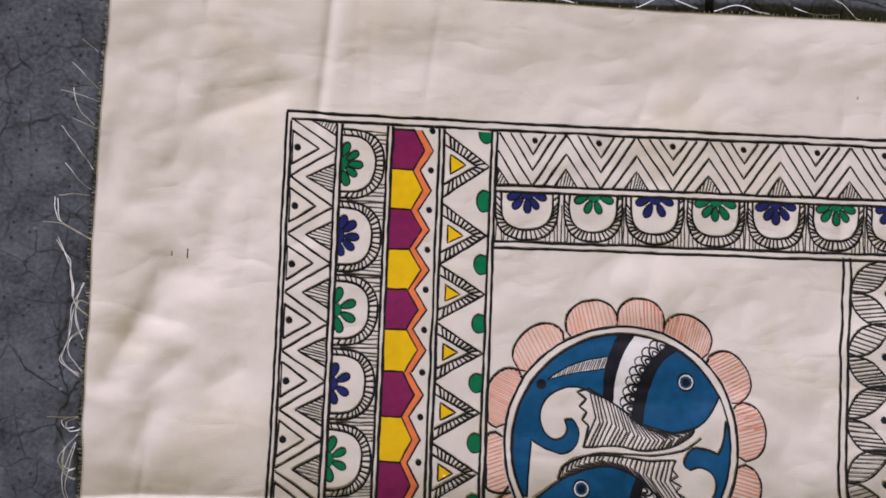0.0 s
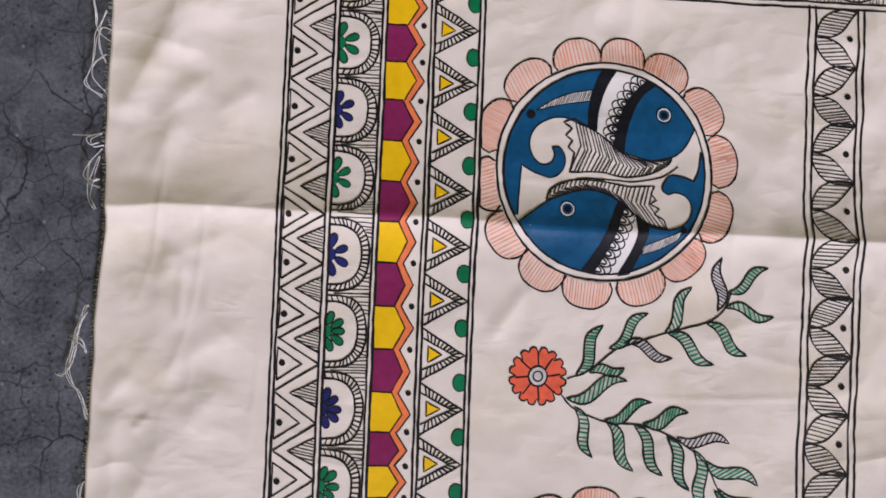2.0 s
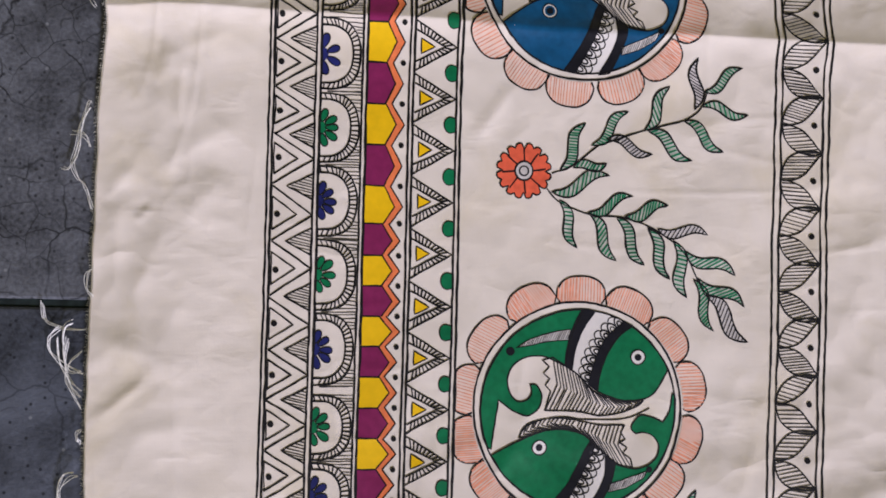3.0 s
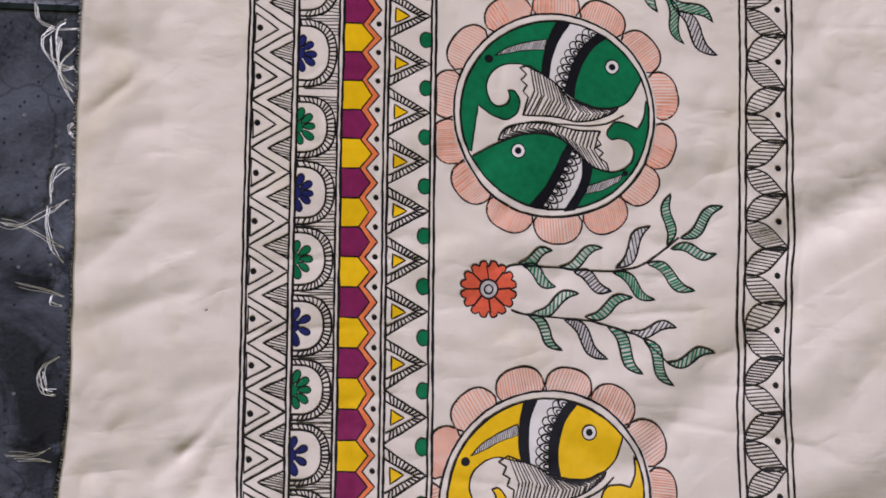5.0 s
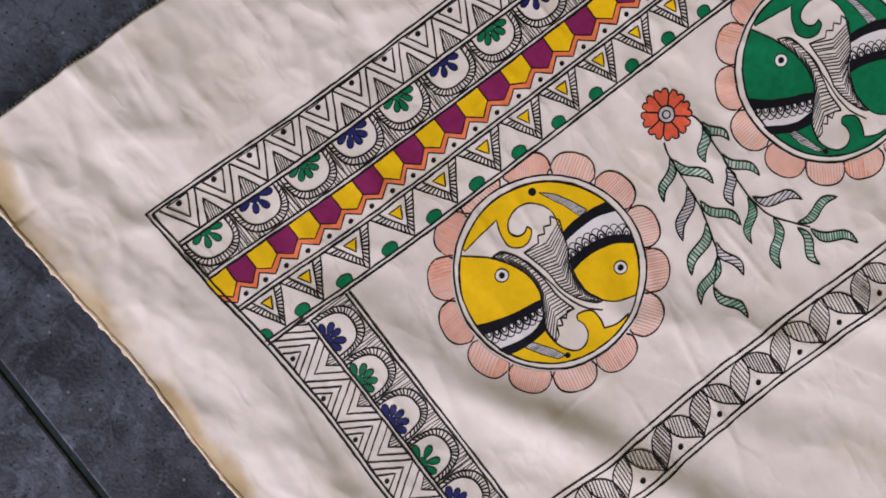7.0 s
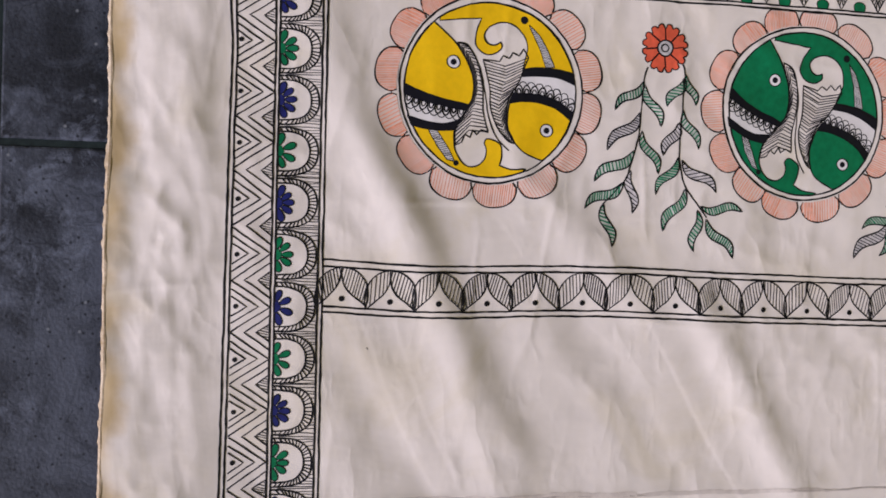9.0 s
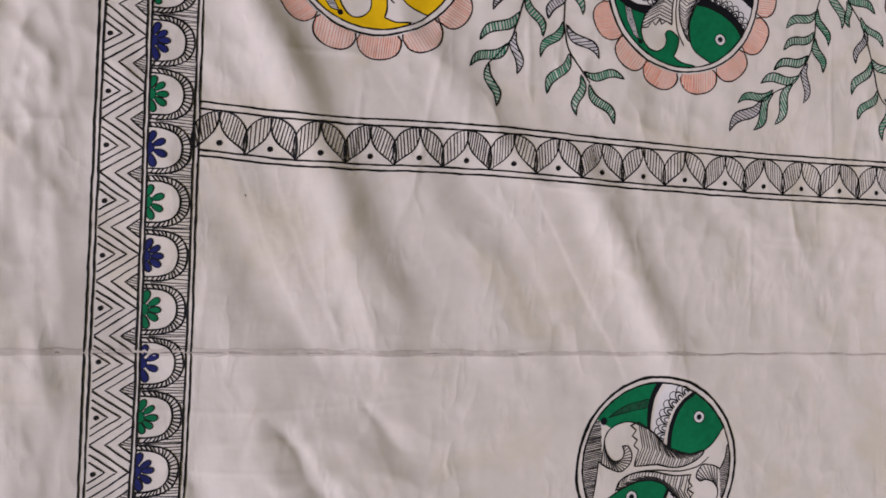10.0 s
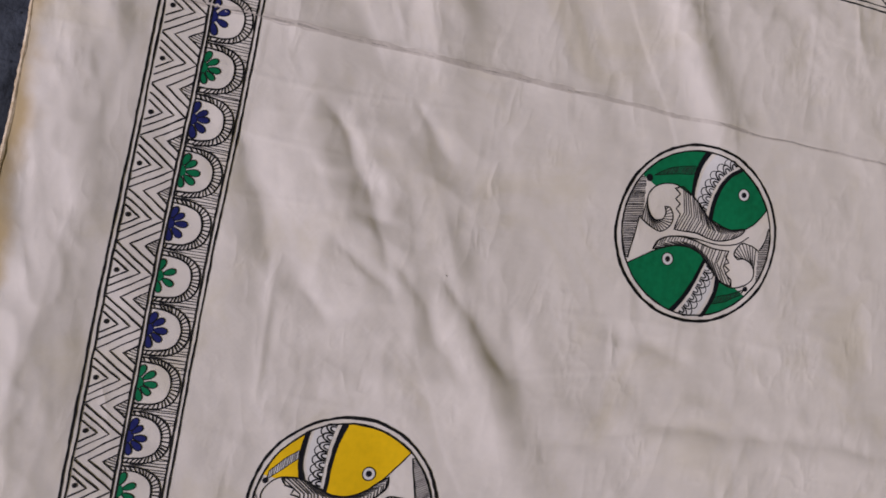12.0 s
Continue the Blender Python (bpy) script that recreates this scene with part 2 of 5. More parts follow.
# creases of the left margin
MARGIN_FOLDS = (
    (-0.170, 0.169, -0.186, 0.131, 0.0100, 0.0030), (-0.187, 0.128, -0.200, 0.103, 0.0100, 0.0032),
    (-0.159, 0.164, -0.166, 0.136, 0.0110, 0.0018), (-0.159, 0.244, -0.115, 0.261, 0.0080, 0.0014),
    (-0.190, 0.198, -0.164, 0.203, 0.0080, 0.0016), (-0.179, 0.099, -0.160, 0.117, 0.0070, 0.0016),
    (-0.144, 0.104, -0.128, 0.114, 0.0060, 0.0014), (-0.173, 0.094, -0.179, 0.067, 0.0070, 0.0016),
    (-0.146, 0.212, -0.146, 0.165, 0.0120, 0.0019), (-0.199, 0.243, -0.201, 0.205, 0.0070, 0.0016),
    (-0.173, 0.007, -0.161, 0.019, 0.0070, 0.0014), (-0.198, -0.058, -0.188, -0.045, 0.0060, 0.0018),
) + (
    (-0.158, -0.034, -0.133, -0.019, 0.0070, 0.0016), (-0.194, -0.095, -0.192, -0.064, 0.0090, 0.0016),
    (-0.202, -0.142, -0.155, -0.157, 0.0100, 0.0022), (-0.153, -0.069, -0.138, -0.049, 0.0100, 0.0016),
    (-0.201, -0.273, -0.167, -0.245, 0.0090, 0.0022), (-0.145, -0.350, -0.111, -0.340, 0.0090, 0.0018),
    (-0.156, -0.394, -0.138, -0.380, 0.0080, 0.0022), (-0.134, -0.407, -0.123, -0.381, 0.0070, 0.0019),
    (-0.169, -0.436, -0.138, -0.418, 0.0080, 0.0021), (-0.208, -0.312, -0.167, -0.297, 0.0100, 0.0019),
    (-0.135, -0.438, -0.131, -0.477, 0.0100, 0.0022), (-0.163, -0.581, -0.133, -0.539, 0.0090, 0.0026),
    (-0.115, -0.608, -0.102, -0.579, 0.0080, 0.0026),
)
# sharp valleys of the rumpled bare middle
RUMPLES = (
    (0.398, -0.463, 0.441, -0.433, 0.0070, -0.0024), (0.441, -0.433, 0.487, -0.410, 0.0080, -0.0026),
    (0.428, -0.517, 0.489, -0.488, 0.0090, -0.0022), (0.383, -0.407, 0.409, -0.384, 0.0050, -0.0013),
    (0.492, -0.399, 0.540, -0.361, 0.0090, -0.0026), (0.498, -0.364, 0.546, -0.319, 0.0080, -0.0026),
    (0.485, -0.444, 0.502, -0.411, 0.0060, -0.0014), (0.508, -0.466, 0.531, -0.447, 0.0070, -0.0014),
    (0.461, -0.433, 0.464, -0.410, 0.0050, -0.0012), (0.437, -0.468, 0.442, -0.437, 0.0060, -0.0010),
    (0.511, -0.321, 0.562, -0.300, 0.0090, -0.0014), (0.591, -0.265, 0.569, -0.190, 0.0080, -0.0020),
    (0.569, -0.190, 0.568, -0.005, 0.0090, -0.0022), (0.510, -0.240, 0.520, -0.189, 0.0100, -0.0018),
)
# crumples near the selvedge and in the left margin
HEM_CREASES = (
    (0.190, -0.636, 0.177, -0.622, 0.0050, -0.0020), (0.177, -0.622, 0.165, -0.610, 0.0040, -0.0016),
    (0.165, -0.610, 0.186, -0.605, 0.0040, 0.0014), (0.178, -0.646, 0.196, -0.649, 0.0060, 0.0022),
    (0.216, -0.610, 0.255, -0.608, 0.0070, -0.0016), (0.123, -0.616, 0.095, -0.611, 0.0060, -0.0012),
    (0.137, -0.633, 0.119, -0.628, 0.0060, -0.0014), (-0.142, -0.383, -0.128, -0.370, 0.0040, 0.0016),
    (-0.128, -0.370, -0.113, -0.349, 0.0040, 0.0012), (-0.172, -0.284, -0.139, -0.267, 0.0040, -0.0009),
    (-0.121, -0.423, -0.105, -0.409, 0.0060, -0.0014), (-0.183, -0.068, -0.177, -0.063, 0.0040, -0.0012),
    (-0.162, 0.005, -0.160, -0.013, 0.0030, 0.0008), (-0.160, -0.153, -0.156, -0.230, 0.0030, 0.0006),
    (-0.207, -0.189, -0.177, -0.169, 0.0040, 0.0012), (-0.178, -0.141, -0.133, -0.169, 0.0050, -0.0008),
)
# short pinched creases: from, to, width, height
PINCHES = (
    (0.508, -0.483, 0.574, -0.481, 0.0024, 0.0006), (-0.200, -0.188, -0.174, -0.163, 0.0035, 0.0007),
    (-0.090, 0.318, -0.0945, 0.252, 0.0028, 0.0017), (0.014, -0.015, 0.030, 0.009, 0.0050, 0.0011),
    (-0.188, 0.126, -0.152, 0.172, 0.0080, 0.0010), (-0.150, 0.247, -0.112, 0.262, 0.0070, 0.0012),
    (0.265, -0.344, 0.279, -0.330, 0.0040, 0.0005), (0.150, -0.628, 0.172, -0.606, 0.0060, 0.0018),
    (-0.170, 0.020, -0.140, 0.034, 0.0060, 0.0010), (-0.180, -0.300, -0.140, -0.290, 0.0070, 0.0010),
    (-0.161, -0.012, -0.160, 0.014, 0.0030, 0.0007), (-0.141, -0.382, -0.131, -0.373, 0.0030, 0.0010),
    (-0.182, -0.073, -0.176, -0.067, 0.0030, 0.0007), (-0.126, -0.442, -0.117, -0.435, 0.0040, 0.0007),
)


def ridge(x, y, x0, y0, x1, y1, width, high, blunt=0.22):
    reach = 3 * width + 0.4 * (abs(x1 - x0) + abs(y1 - y0))
    if not (min(x0, x1) - reach < x < max(x0, x1) + reach and min(y0, y1) - reach < y < max(y0, y1) + reach):
        return 0.0
    dx, dy = x1 - x0, y1 - y0
    f = ((x - x0) * dx + (y - y0) * dy) / (dx * dx + dy * dy)
    if f < -0.4 or f > 1.4:
        return 0.0
    d = ((x - x0) * dy - (y - y0) * dx) / math.hypot(dx, dy)
    if abs(d) > 3 * width:
        return 0.0
    shape = bell(d, 1.2 * width) if d < 0 else math.exp(-(math.hypot(d, blunt * width) - blunt * width) / (0.85 * width))
    return high * shape * smooth(f, -0.35, 0.15) * (1 - smooth(f, 0.85, 1.35))


def fold_x(y):
    return FOLD_X + 0.0012 * nz(3, y * 12, 6) + 0.0016 * nz(7, y * 30, 16)


def soft_abs(v):
    return math.sqrt(v * v + 0.0004)


def relief(x, y):
    """Height of the cloth, which lies some millimetres over the stone."""
    wx, wy = x + 0.010 * nz(x * 9, y * 9, 41.0), y + 0.010 * nz(x * 9, y * 9, 47.0)
    z = 0.0
    worn = bell(math.hypot(x - 0.47, (y + 0.42) * 1.3), 0.12)
    for f in FOLDS:
        z += (1.35 - 0.8 * worn) * ridge(wx + 0.007 * worn * nz(x * 30, y * 30, 51.0), wy + 0.007 * worn * nz(x * 30, y * 30, 57.0), *f, 0.7)
    if x < -0.08:
        for f in MARGIN_FOLDS:
            z += 0.8 * ridge(x + 0.5 * (wx - x), y + 0.5 * (wy - y), *f)
    if x > 0.36:
        for f in RUMPLES:
            z += 0.8 * ridge(x + 0.004 * nz(x * 40, y * 40, 91.0), y + 0.006 * nz(x * 40, y * 40, 93.0), *f)
    if x < -0.08 or y < -0.58:
        for f in HEM_CREASES:
            z += 0.5 * ridge(x + 0.2 * (wx - x), y + 0.2 * (wy - y), *f)
    for f in PINCHES:
        z += ridge(x + 0.1 * (wx - x), y + 0.1 * (wy - y), *f)
    # slack ripples
    slack = 0.30 + 0.8 * smooth(x, 0.10, 0.30) + 0.4 * smooth(y, -0.40, -0.52)
    slack *= 1 - 0.6 * smooth(x, 0.28, 0.40)
    slant = wy - 0.55 * wx
    z += 0.0022 * slack * nz(wx * 4.5, slant * 20, 0.7)
    z += 0.0010 * slack * nz(wx * 11 + 4, slant * 36, 5.3)
    # soft dents over the bare middle
    bare = smooth(x, 0.22, 0.30) * smooth(nz(x * 5, y * 5, 25.0), -0.15, 0.3)
    z += bare * 0.0008 * (0.5 - soft_abs(nz(x * 12 + 2 * y, y * 16 - 7 * x, 6.6)))
    rumple = bell(math.hypot(x - 0.47, (y + 0.42) * 1.3), 0.10)
    z += rumple * (0.0030 * (0.5 - soft_abs(nz(x * 13 + 3 * y, y * 21 - 9 * x, 61.0))) + 0.0030 * (0.5 - soft_abs(nz(x * 30, y * 27 + 5 * x, 64.0))))
    # lumps of the crumpled margins
    m = max(smooth(x, -0.10, -0.15), smooth(y, -0.580, -0.61), 0.8 * smooth(y, 0.25, 0.29))
    low = smooth(y, -0.45, -0.58)
    z += m * (0.0009 + 0.0003 * low) * (0.5 - soft_abs(nz(x * 8 + y * 4, y * 17 - x * 4, 8.8)))
    z += m * (0.0003 + 0.0011 * low) * nz(x * 13 + y * 8, y * 27 - x * 6, 18.8)
    z += m * (0.0004 + 0.0007 * low) * (0.5 - soft_abs(nz(x * 9 + 3 * y, y * 44 - 4 * x, 28.8)))
    z += m * (0.0003 + 0.0010 * low) * (0.5 - soft_abs(nz(x * 34 - 14 * y, y * 52 + 12 * x, 21.3)))
    # flat facets of handled cotton, sharp where they meet
    crushed = max(m * (0.30 + 0.50 * low), 0.4 * rumple)
    if crushed > 0.02:
        fx, fy = x + 0.006 * nz(x * 22, y * 22, 95.0), y + 0.006 * nz(x * 22, y * 22, 97.0)
        for scale, high in ((19.0, 0.0034), (41.0, 0.0008)):
            near = noise.voronoi((fx * scale * 0.5 + fy * scale * 0.4, fy * scale - fx * scale * 0.3, 3.3), distance_metric="MANHATTAN")[0]
            z += crushed * high * (near[0] - 0.4)
    z += 0.0007 * nz(x * 18, y * 18, 1.9)
    # small handling creases all over
    patchy = 0.35 + 0.9 * smooth(nz(x * 6, y * 6, 33.0), -0.2, 0.35)
    patchy *= 1 - 0.6 * smooth(x, 0.24, 0.32)
    z += 0.0021 * patchy * (0.5 - soft_abs(nz(x * 21 + 9 * y, y * 24 - 5 * x, 36.0)))
    z += 0.0010 * patchy * (0.5 - soft_abs(nz(x * 47 - 12 * y, y * 41 + 16 * x, 39.0)))
    if x < -0.10:
        thin = abs(nz(x * 20 + 14 * y, y * 11 - 16 * x, 83.0))
        if thin < 0.10:
            z += 0.00025 * (1 - thin / 0.10) ** 2 * smooth(nz(x * 12, y * 12, 87.0), -0.05, 0.25)
    # faint straight press lines
    for u, v, seed in ((x, y, 71.0), (y, x, 77.0)):
        line = abs(nz(u * 26, v * 4, seed))
        if line < 0.12:
            z += (0.0005 - 0.00025 * smooth(x, 0.20, 0.30)) * (1 - line / 0.12) ** 2 * smooth(nz(u * 9, v * 9, seed + 2), 0.05, 0.35)
    # the pressed folds, sharp along their lines
    up = y - FOLD_Y - 0.0015 * nz(x * 9, 2, 4) - 0.0022 * smooth(x, -0.20, -0.17) * (1 - smooth(x, -0.02, 0.06))
    z += 0.0058 * math.exp(-math.hypot(up, 0.0008) / (0.015 if up > 0 else 0.013))
    across = x - fold_x(y)
    fade = 0.35 + 0.65 * (1 - smooth(y, -0.30, -0.15))
    z += fade * (0.0012 * math.exp(-math.hypot(across, 0.0008) / 0.006) - 0.0005 * bell(across + 0.0008, 0.0010))
    # the edges come down to the stone but for lifted places
    near = min(x - LEFT, y - BOTTOM, TOP - y)
    rest = smooth(near, 0.045, -0.002)
    lift = 0.7 * max(0.0, nz(0.3, y * 7, 12.5) + 0.10) if x - LEFT < 0.05 else max(0.0, nz(x * 6, 0.6, 14.5) + 0.25)
    z += rest * (-0.0034 + 0.0050 * lift * smooth(near, 0.03, 0.0))
    low_stop = FLOOR_Z + 0.0010
    over = z - low_stop
    return low_stop + (over + math.sqrt(over * over + 4e-7)) / 2


def edge_left(y):
    return LEFT + 0.0025 * nz(0.5, y * 5.5, 2.2) + 0.0008 * nz(0.5, y * 60, 7.2) - 0.009 * smooth(y, -0.34, -0.50) + 0.004 * bell(y - 0.04, 0.03)


def edge_bottom(x):
    return BOTTOM - 0.009 * smooth(x, -0.05, -0.21) + 0.0016 * nz(x * 14, 0.5, 9.2)


def edge_top(x):
    return TOP + 0.0015 * nz(x * 9, 0.5, 3.7)


# ---- drawing on the cloth ----
GRID = {"x": [], "y": [], "z": []}


def cloth_height(x, y):
    """Height of the woven mesh under a point, a hair over it where it bends."""
    xs, ys, z = GRID["x"], GRID["y"], GRID["z"]
    i = min(max(int(np.searchsorted(xs, x)) - 1, 0), len(xs) - 2)
    j = min(max(int(np.searchsorted(ys, y)) - 1, 0), len(ys) - 2)
    u, v = (x - xs[i]) / (xs[i + 1] - xs[i]), (y - ys[j]) / (ys[j + 1] - ys[j])
    q = (z[j][i], z[j][i + 1], z[j + 1][i], z[j + 1][i + 1])
    flat = (q[0] * (1 - u) + q[1] * u) * (1 - v) + (q[2] * (1 - u) + q[3] * u) * v
    return flat + 0.25 * (max(q) - flat)


class Sketch:
    """Paint and pen strokes that lie on the cloth: filled shapes and ribbons."""

    def __init__(self):
        self.verts, self.faces, self.index, self.mats = [], [], [], []

    def slot(self, m):
        if m not in self.mats:
            self.mats.append(m)
        return self.mats.index(m)

    def put(self, x, y, lift):
        self.verts.append((x, y, cloth_height(x, y) + 0.6 * lift))
        return len(self.verts) - 1

    def line(self, pts, width, m=INK, lift=0.00046, closed=False, shake=0.00042, step=0.002):
        path = resample(pts, step, closed)
        n = len(path)
        if n < 2:
            return
        k = self.slot(m)
        seed = random.uniform(0, 90)
        ring = []
        for i, (x, y) in enumerate(path):
            a = path[i - 1] if (i or closed) else path[0]
            b = path[(i + 1) % n] if (i < n - 1 or closed) else path[-1]
            dx, dy = b[0] - a[0], b[1] - a[1]
            d = math.hypot(dx, dy) or 1e-9
            w = width * (0.57 + 0.20 * nz(x * 190, y * 190, seed) + 0.16 * nz(x * 45, y * 45, seed + 9))
            s = shake * (nz(x * 70, y * 70, seed + 3) + 0.5 * nz(x * 210, y * 210, seed + 5))
            nx, ny = -dy / d, dx / d
            ring.append((self.put(x + nx * (s + w), y + ny * (s + w), lift), self.put(x + nx * (s - w), y + ny * (s - w), lift)))
        for i in range(n if closed else n - 1):
            p, q = ring[i], ring[(i + 1) % n]
            self.faces.append((p[0], p[1], q[1], q[0]))
            self.index.append(k)

    def fill(self, pts, m, lift=0.00032, step=0.002):
        from mathutils.geometry import delaunay_2d_cdt
        path = resample(pts, step, True)
        n = len(path)
        if n < 3:
            return
        xs, ys = [p[0] for p in path], [p[1] for p in path]
        inner = []
        gx = min(xs) + step
        while gx < max(xs):
            gy = min(ys) + step
            while gy < max(ys):
                inner.append((gx, gy))
                gy += step
            gx += step
        out = delaunay_2d_cdt([Vector(p) for p in path + inner], [(i, (i + 1) % n) for i in range(n)], [], 1, 1e-7)
        k = self.slot(m)
        base = [self.put(v.x, v.y, lift) for v in out[0]]
        for f in out[2]:
            self.faces.append(tuple(base[i] for i in f))
            self.index.append(k)

    def dot(self, x, y, r, m=INK, lift=0.0005, stretch=1.0):
        self.fill(blob(x, y, r * stretch, r, 0, 10, 0.12), m, lift)

    def hatch(self, poly, angle, gap, width=0.00042, m=FINE_INK, lift=0.00040, bend=0.0):
        """Pen lines across a shape; bend lets them arch."""
        c, s = math.cos(angle), math.sin(angle)
        us = [p[0] * c + p[1] * s for p in poly]
        vs = [-p[0] * s + p[1] * c for p in poly]
        v = min(vs) + gap * 0.6
        span = max(us) - min(us)
        mid = (max(us) + min(us)) / 2
        while v < max(vs) + abs(bend) * span:
            run = []
            steps = max(4, int(span / 0.0007))
            for i in range(steps + 1):
                u = min(us) + span * i / steps
                vv = v - bend * abs(u - mid)
                p = (u * c - vv * s, u * s + vv * c)
                if inside(p, poly):
                    run.append(p)
                else:
                    if len(run) > 1:
                        self.line([run[0], run[len(run) // 2], run[-1]], width, m, lift, False, 0.00012)
                    run = []
            if len(run) > 1:
                self.line([run[0], run[len(run) // 2], run[-1]], width, m, lift, False, 0.00012)
            v += gap * random.uniform(0.8, 1.2)

    def done(self, name, parent, label=""):
        if not self.verts:
            return None
        me = bpy.data.meshes.new(name)
        me.from_pydata(self.verts, [], self.faces)
        for m in self.mats:
            me.materials.append(m)
        me.polygons.foreach_set("material_index", self.index)
        me.polygons.foreach_set("use_smooth", [True] * len(self.faces))
        me.update()
        flip = [p.index for p in me.polygons if p.normal.z < 0]
        if flip:
            bm = bmesh.new()
            bm.from_mesh(me)
            bmesh.ops.reverse_faces(bm, faces=[f for f in bm.faces if f.normal.z < 0])
            bm.to_mesh(me)
            bm.free()
        ob = new(name, me)
        ob.parent = parent
        return tagged(ob, label)


def resample(pts, step, closed):
    out = []
    seq = list(pts) + ([pts[0]] if closed else [])
    for a, b in zip(seq, seq[1:]):
        d = math.hypot(b[0] - a[0], b[1] - a[1])
        n = max(1, math.ceil(d / step))
        out += [(a[0] + (b[0] - a[0]) * i / n, a[1] + (b[1] - a[1]) * i / n) for i in range(n)]
    if not closed:
        out.append(tuple(seq[-1]))
    clean = [out[0]]
    for p in out[1:]:
        if math.hypot(p[0] - clean[-1][0], p[1] - clean[-1][1]) > 1e-5:
            clean.append(p)
    return clean


def inside(p, poly):
    hit = False
    for (ax, ay), (bx, by) in zip(poly, poly[1:] + poly[:1]):
        if (ay > p[1]) != (by > p[1]) and p[0] < (bx - ax) * (p[1] - ay) / (by - ay) + ax:
            hit = not hit
    return hit


def curve(pts, n=5, closed=False):
    """A smooth line through the points."""
    k = len(pts)
    out = []
    for i in range(k if closed else k - 1):
        p = [pts[j % k] if closed else pts[min(max(j, 0), k - 1)] for j in (i - 1, i, i + 1, i + 2)]
        for s in range(n):
            u = s / n
            w = (-u ** 3 + 2 * u * u - u, 3 * u ** 3 - 5 * u * u + 2, -3 * u ** 3 + 4 * u * u + u, u ** 3 - u * u)
            out.append(tuple(0.5 * sum(w[j] * p[j][a] for j in range(4)) for a in (0, 1)))
    if not closed:
        out.append(tuple(pts[-1]))
    return out


def blob(x, y, rx, ry, turn=0.0, n=16, wild=0.04):
    seed = random.uniform(0, 50)
    out = []
    for i in range(n):
        a = 2 * math.pi * i / n
        k = 1 + wild * nz(math.cos(a), math.sin(a), seed)
        px, py = rx * k * math.cos(a), ry * k * math.sin(a)
        out.append((x + px * math.cos(turn) - py * math.sin(turn), y + px * math.sin(turn) + py * math.cos(turn)))
    return out


def gaps_between(centres):
    """The borders between neighbouring centres, with one more at either end."""
    mids = [(a + b) / 2 for a, b in zip(centres, centres[1:])]
    return [2 * centres[0] - mids[0]] + mids + [2 * centres[-1] - mids[-1]]


def spread(anchors):
    """Evenly spaced centres between (index, place) anchors."""
    out = []
    for (i, a), (j, b) in zip(anchors, anchors[1:]):
        out += [a + (b - a) * k / (j - i) for k in range(j - i)]
    return out + [anchors[-1][1]]


def part_empty(name, parent, label=""):
    ob = new(name)
    ob.parent = parent
    ob.empty_display_size = 0.02
    return tagged(ob, label)


# ---- the stone floor ----
floor = tagged(new("floor"), "dark blue-grey stone tile floor with hairline cracks", "floor", "", "structure")


def box_mesh(name, x0, x1, y0, y1, z0, z1, m, bevel=0.0):
    bm = bmesh.new()
    bmesh.ops.create_cube(bm, size=1)
    for v in bm.verts:
        v.co = ((x0 + x1) / 2 + v.co.x * (x1 - x0), (y0 + y1) / 2 + v.co.y * (y1 - y0), (z0 + z1) / 2 + v.co.z * (z1 - z0))
    if bevel:
        bmesh.ops.bevel(bm, geom=[e for e in bm.edges if abs(e.verts[0].co.z - e.verts[1].co.z) < 1e-6 and e.verts[0].co.z > (z0 + z1) / 2],
                        offset=bevel, segments=2, affect="EDGES", profile=0.5)
    me = bpy.data.meshes.new(name)
    bm.to_mesh(me)
    bm.free()
    me.materials.append(m)
    return me


# unseen walls added for warm bounce into the folds, and a slab against sky fill
BOUNCE_OCHRE = material("bounce_ochre", (0.38, 0.36, 0.155), 0.9, 0.12, 60, 0.5, None, 4)
for side, rect in (("north", (-1.3, 2.4, 1.20, 1.35)), ("west", (-1.45, -1.3, -1.3, 1.35))):
    tagged(new("bounce_wall_" + side, box_mesh("bounce_wall_" + side, *rect, FLOOR_Z, 2.6, BOUNCE_OCHRE, 0.01)), "unseen plain ochre wall, added to bounce warm light", "wall", "", "structure")
tagged(new("ceiling", box_mesh("ceiling", -1.45, 2.4, -1.5, 1.35, 2.604, 2.75, BOUNCE_OCHRE, 0.01)), "unseen plain ochre slab, added to cut sky light", "ceiling", "", "structure")
TILE, JOINT = 0.600, 0.0042
bed = new("mortar_bed", box_mesh("mortar_bed", -3.4, 3.9, -3.8, 3.5, -0.03, FLOOR_Z - 0.0014, GROUT))
bed.parent = floor
EARTH = material("packed_earth", (0.16, 0.14, 0.11), 0.95, 0.3, 6, 0.3, None, 0.6)
tagged(new("ground", box_mesh("ground", -60, 60, -60, 60, -0.30, -0.034, EARTH)), "bare packed earth beyond the tiled terrace", "ground", "", "structure")
half_tile = TILE / 2 - JOINT / 2
tile_meshes = {k: box_mesh("tile", -half_tile, half_tile, -half_tile, half_tile, -0.02, 0, m, 0.0018) for k, m in ((0, SLATE), (1, CRAZED))}
for i in range(-5, 6):
    for j in range(-5, 6):
        tile = new("tile", tile_meshes[1 if j >= 1 else 0])
        tile.parent = floor
        tile.location = (0.118 + TILE * (i + 0.5), -0.122 + TILE * (j - 0.5), FLOOR_Z)

# ---- the painted cloth ----
cloth = tagged(new("painted_cloth"), "cream cotton cloth painted with folk medallions, spread on stone floor", "cloth")
cloth.empty_display_size = 0.1


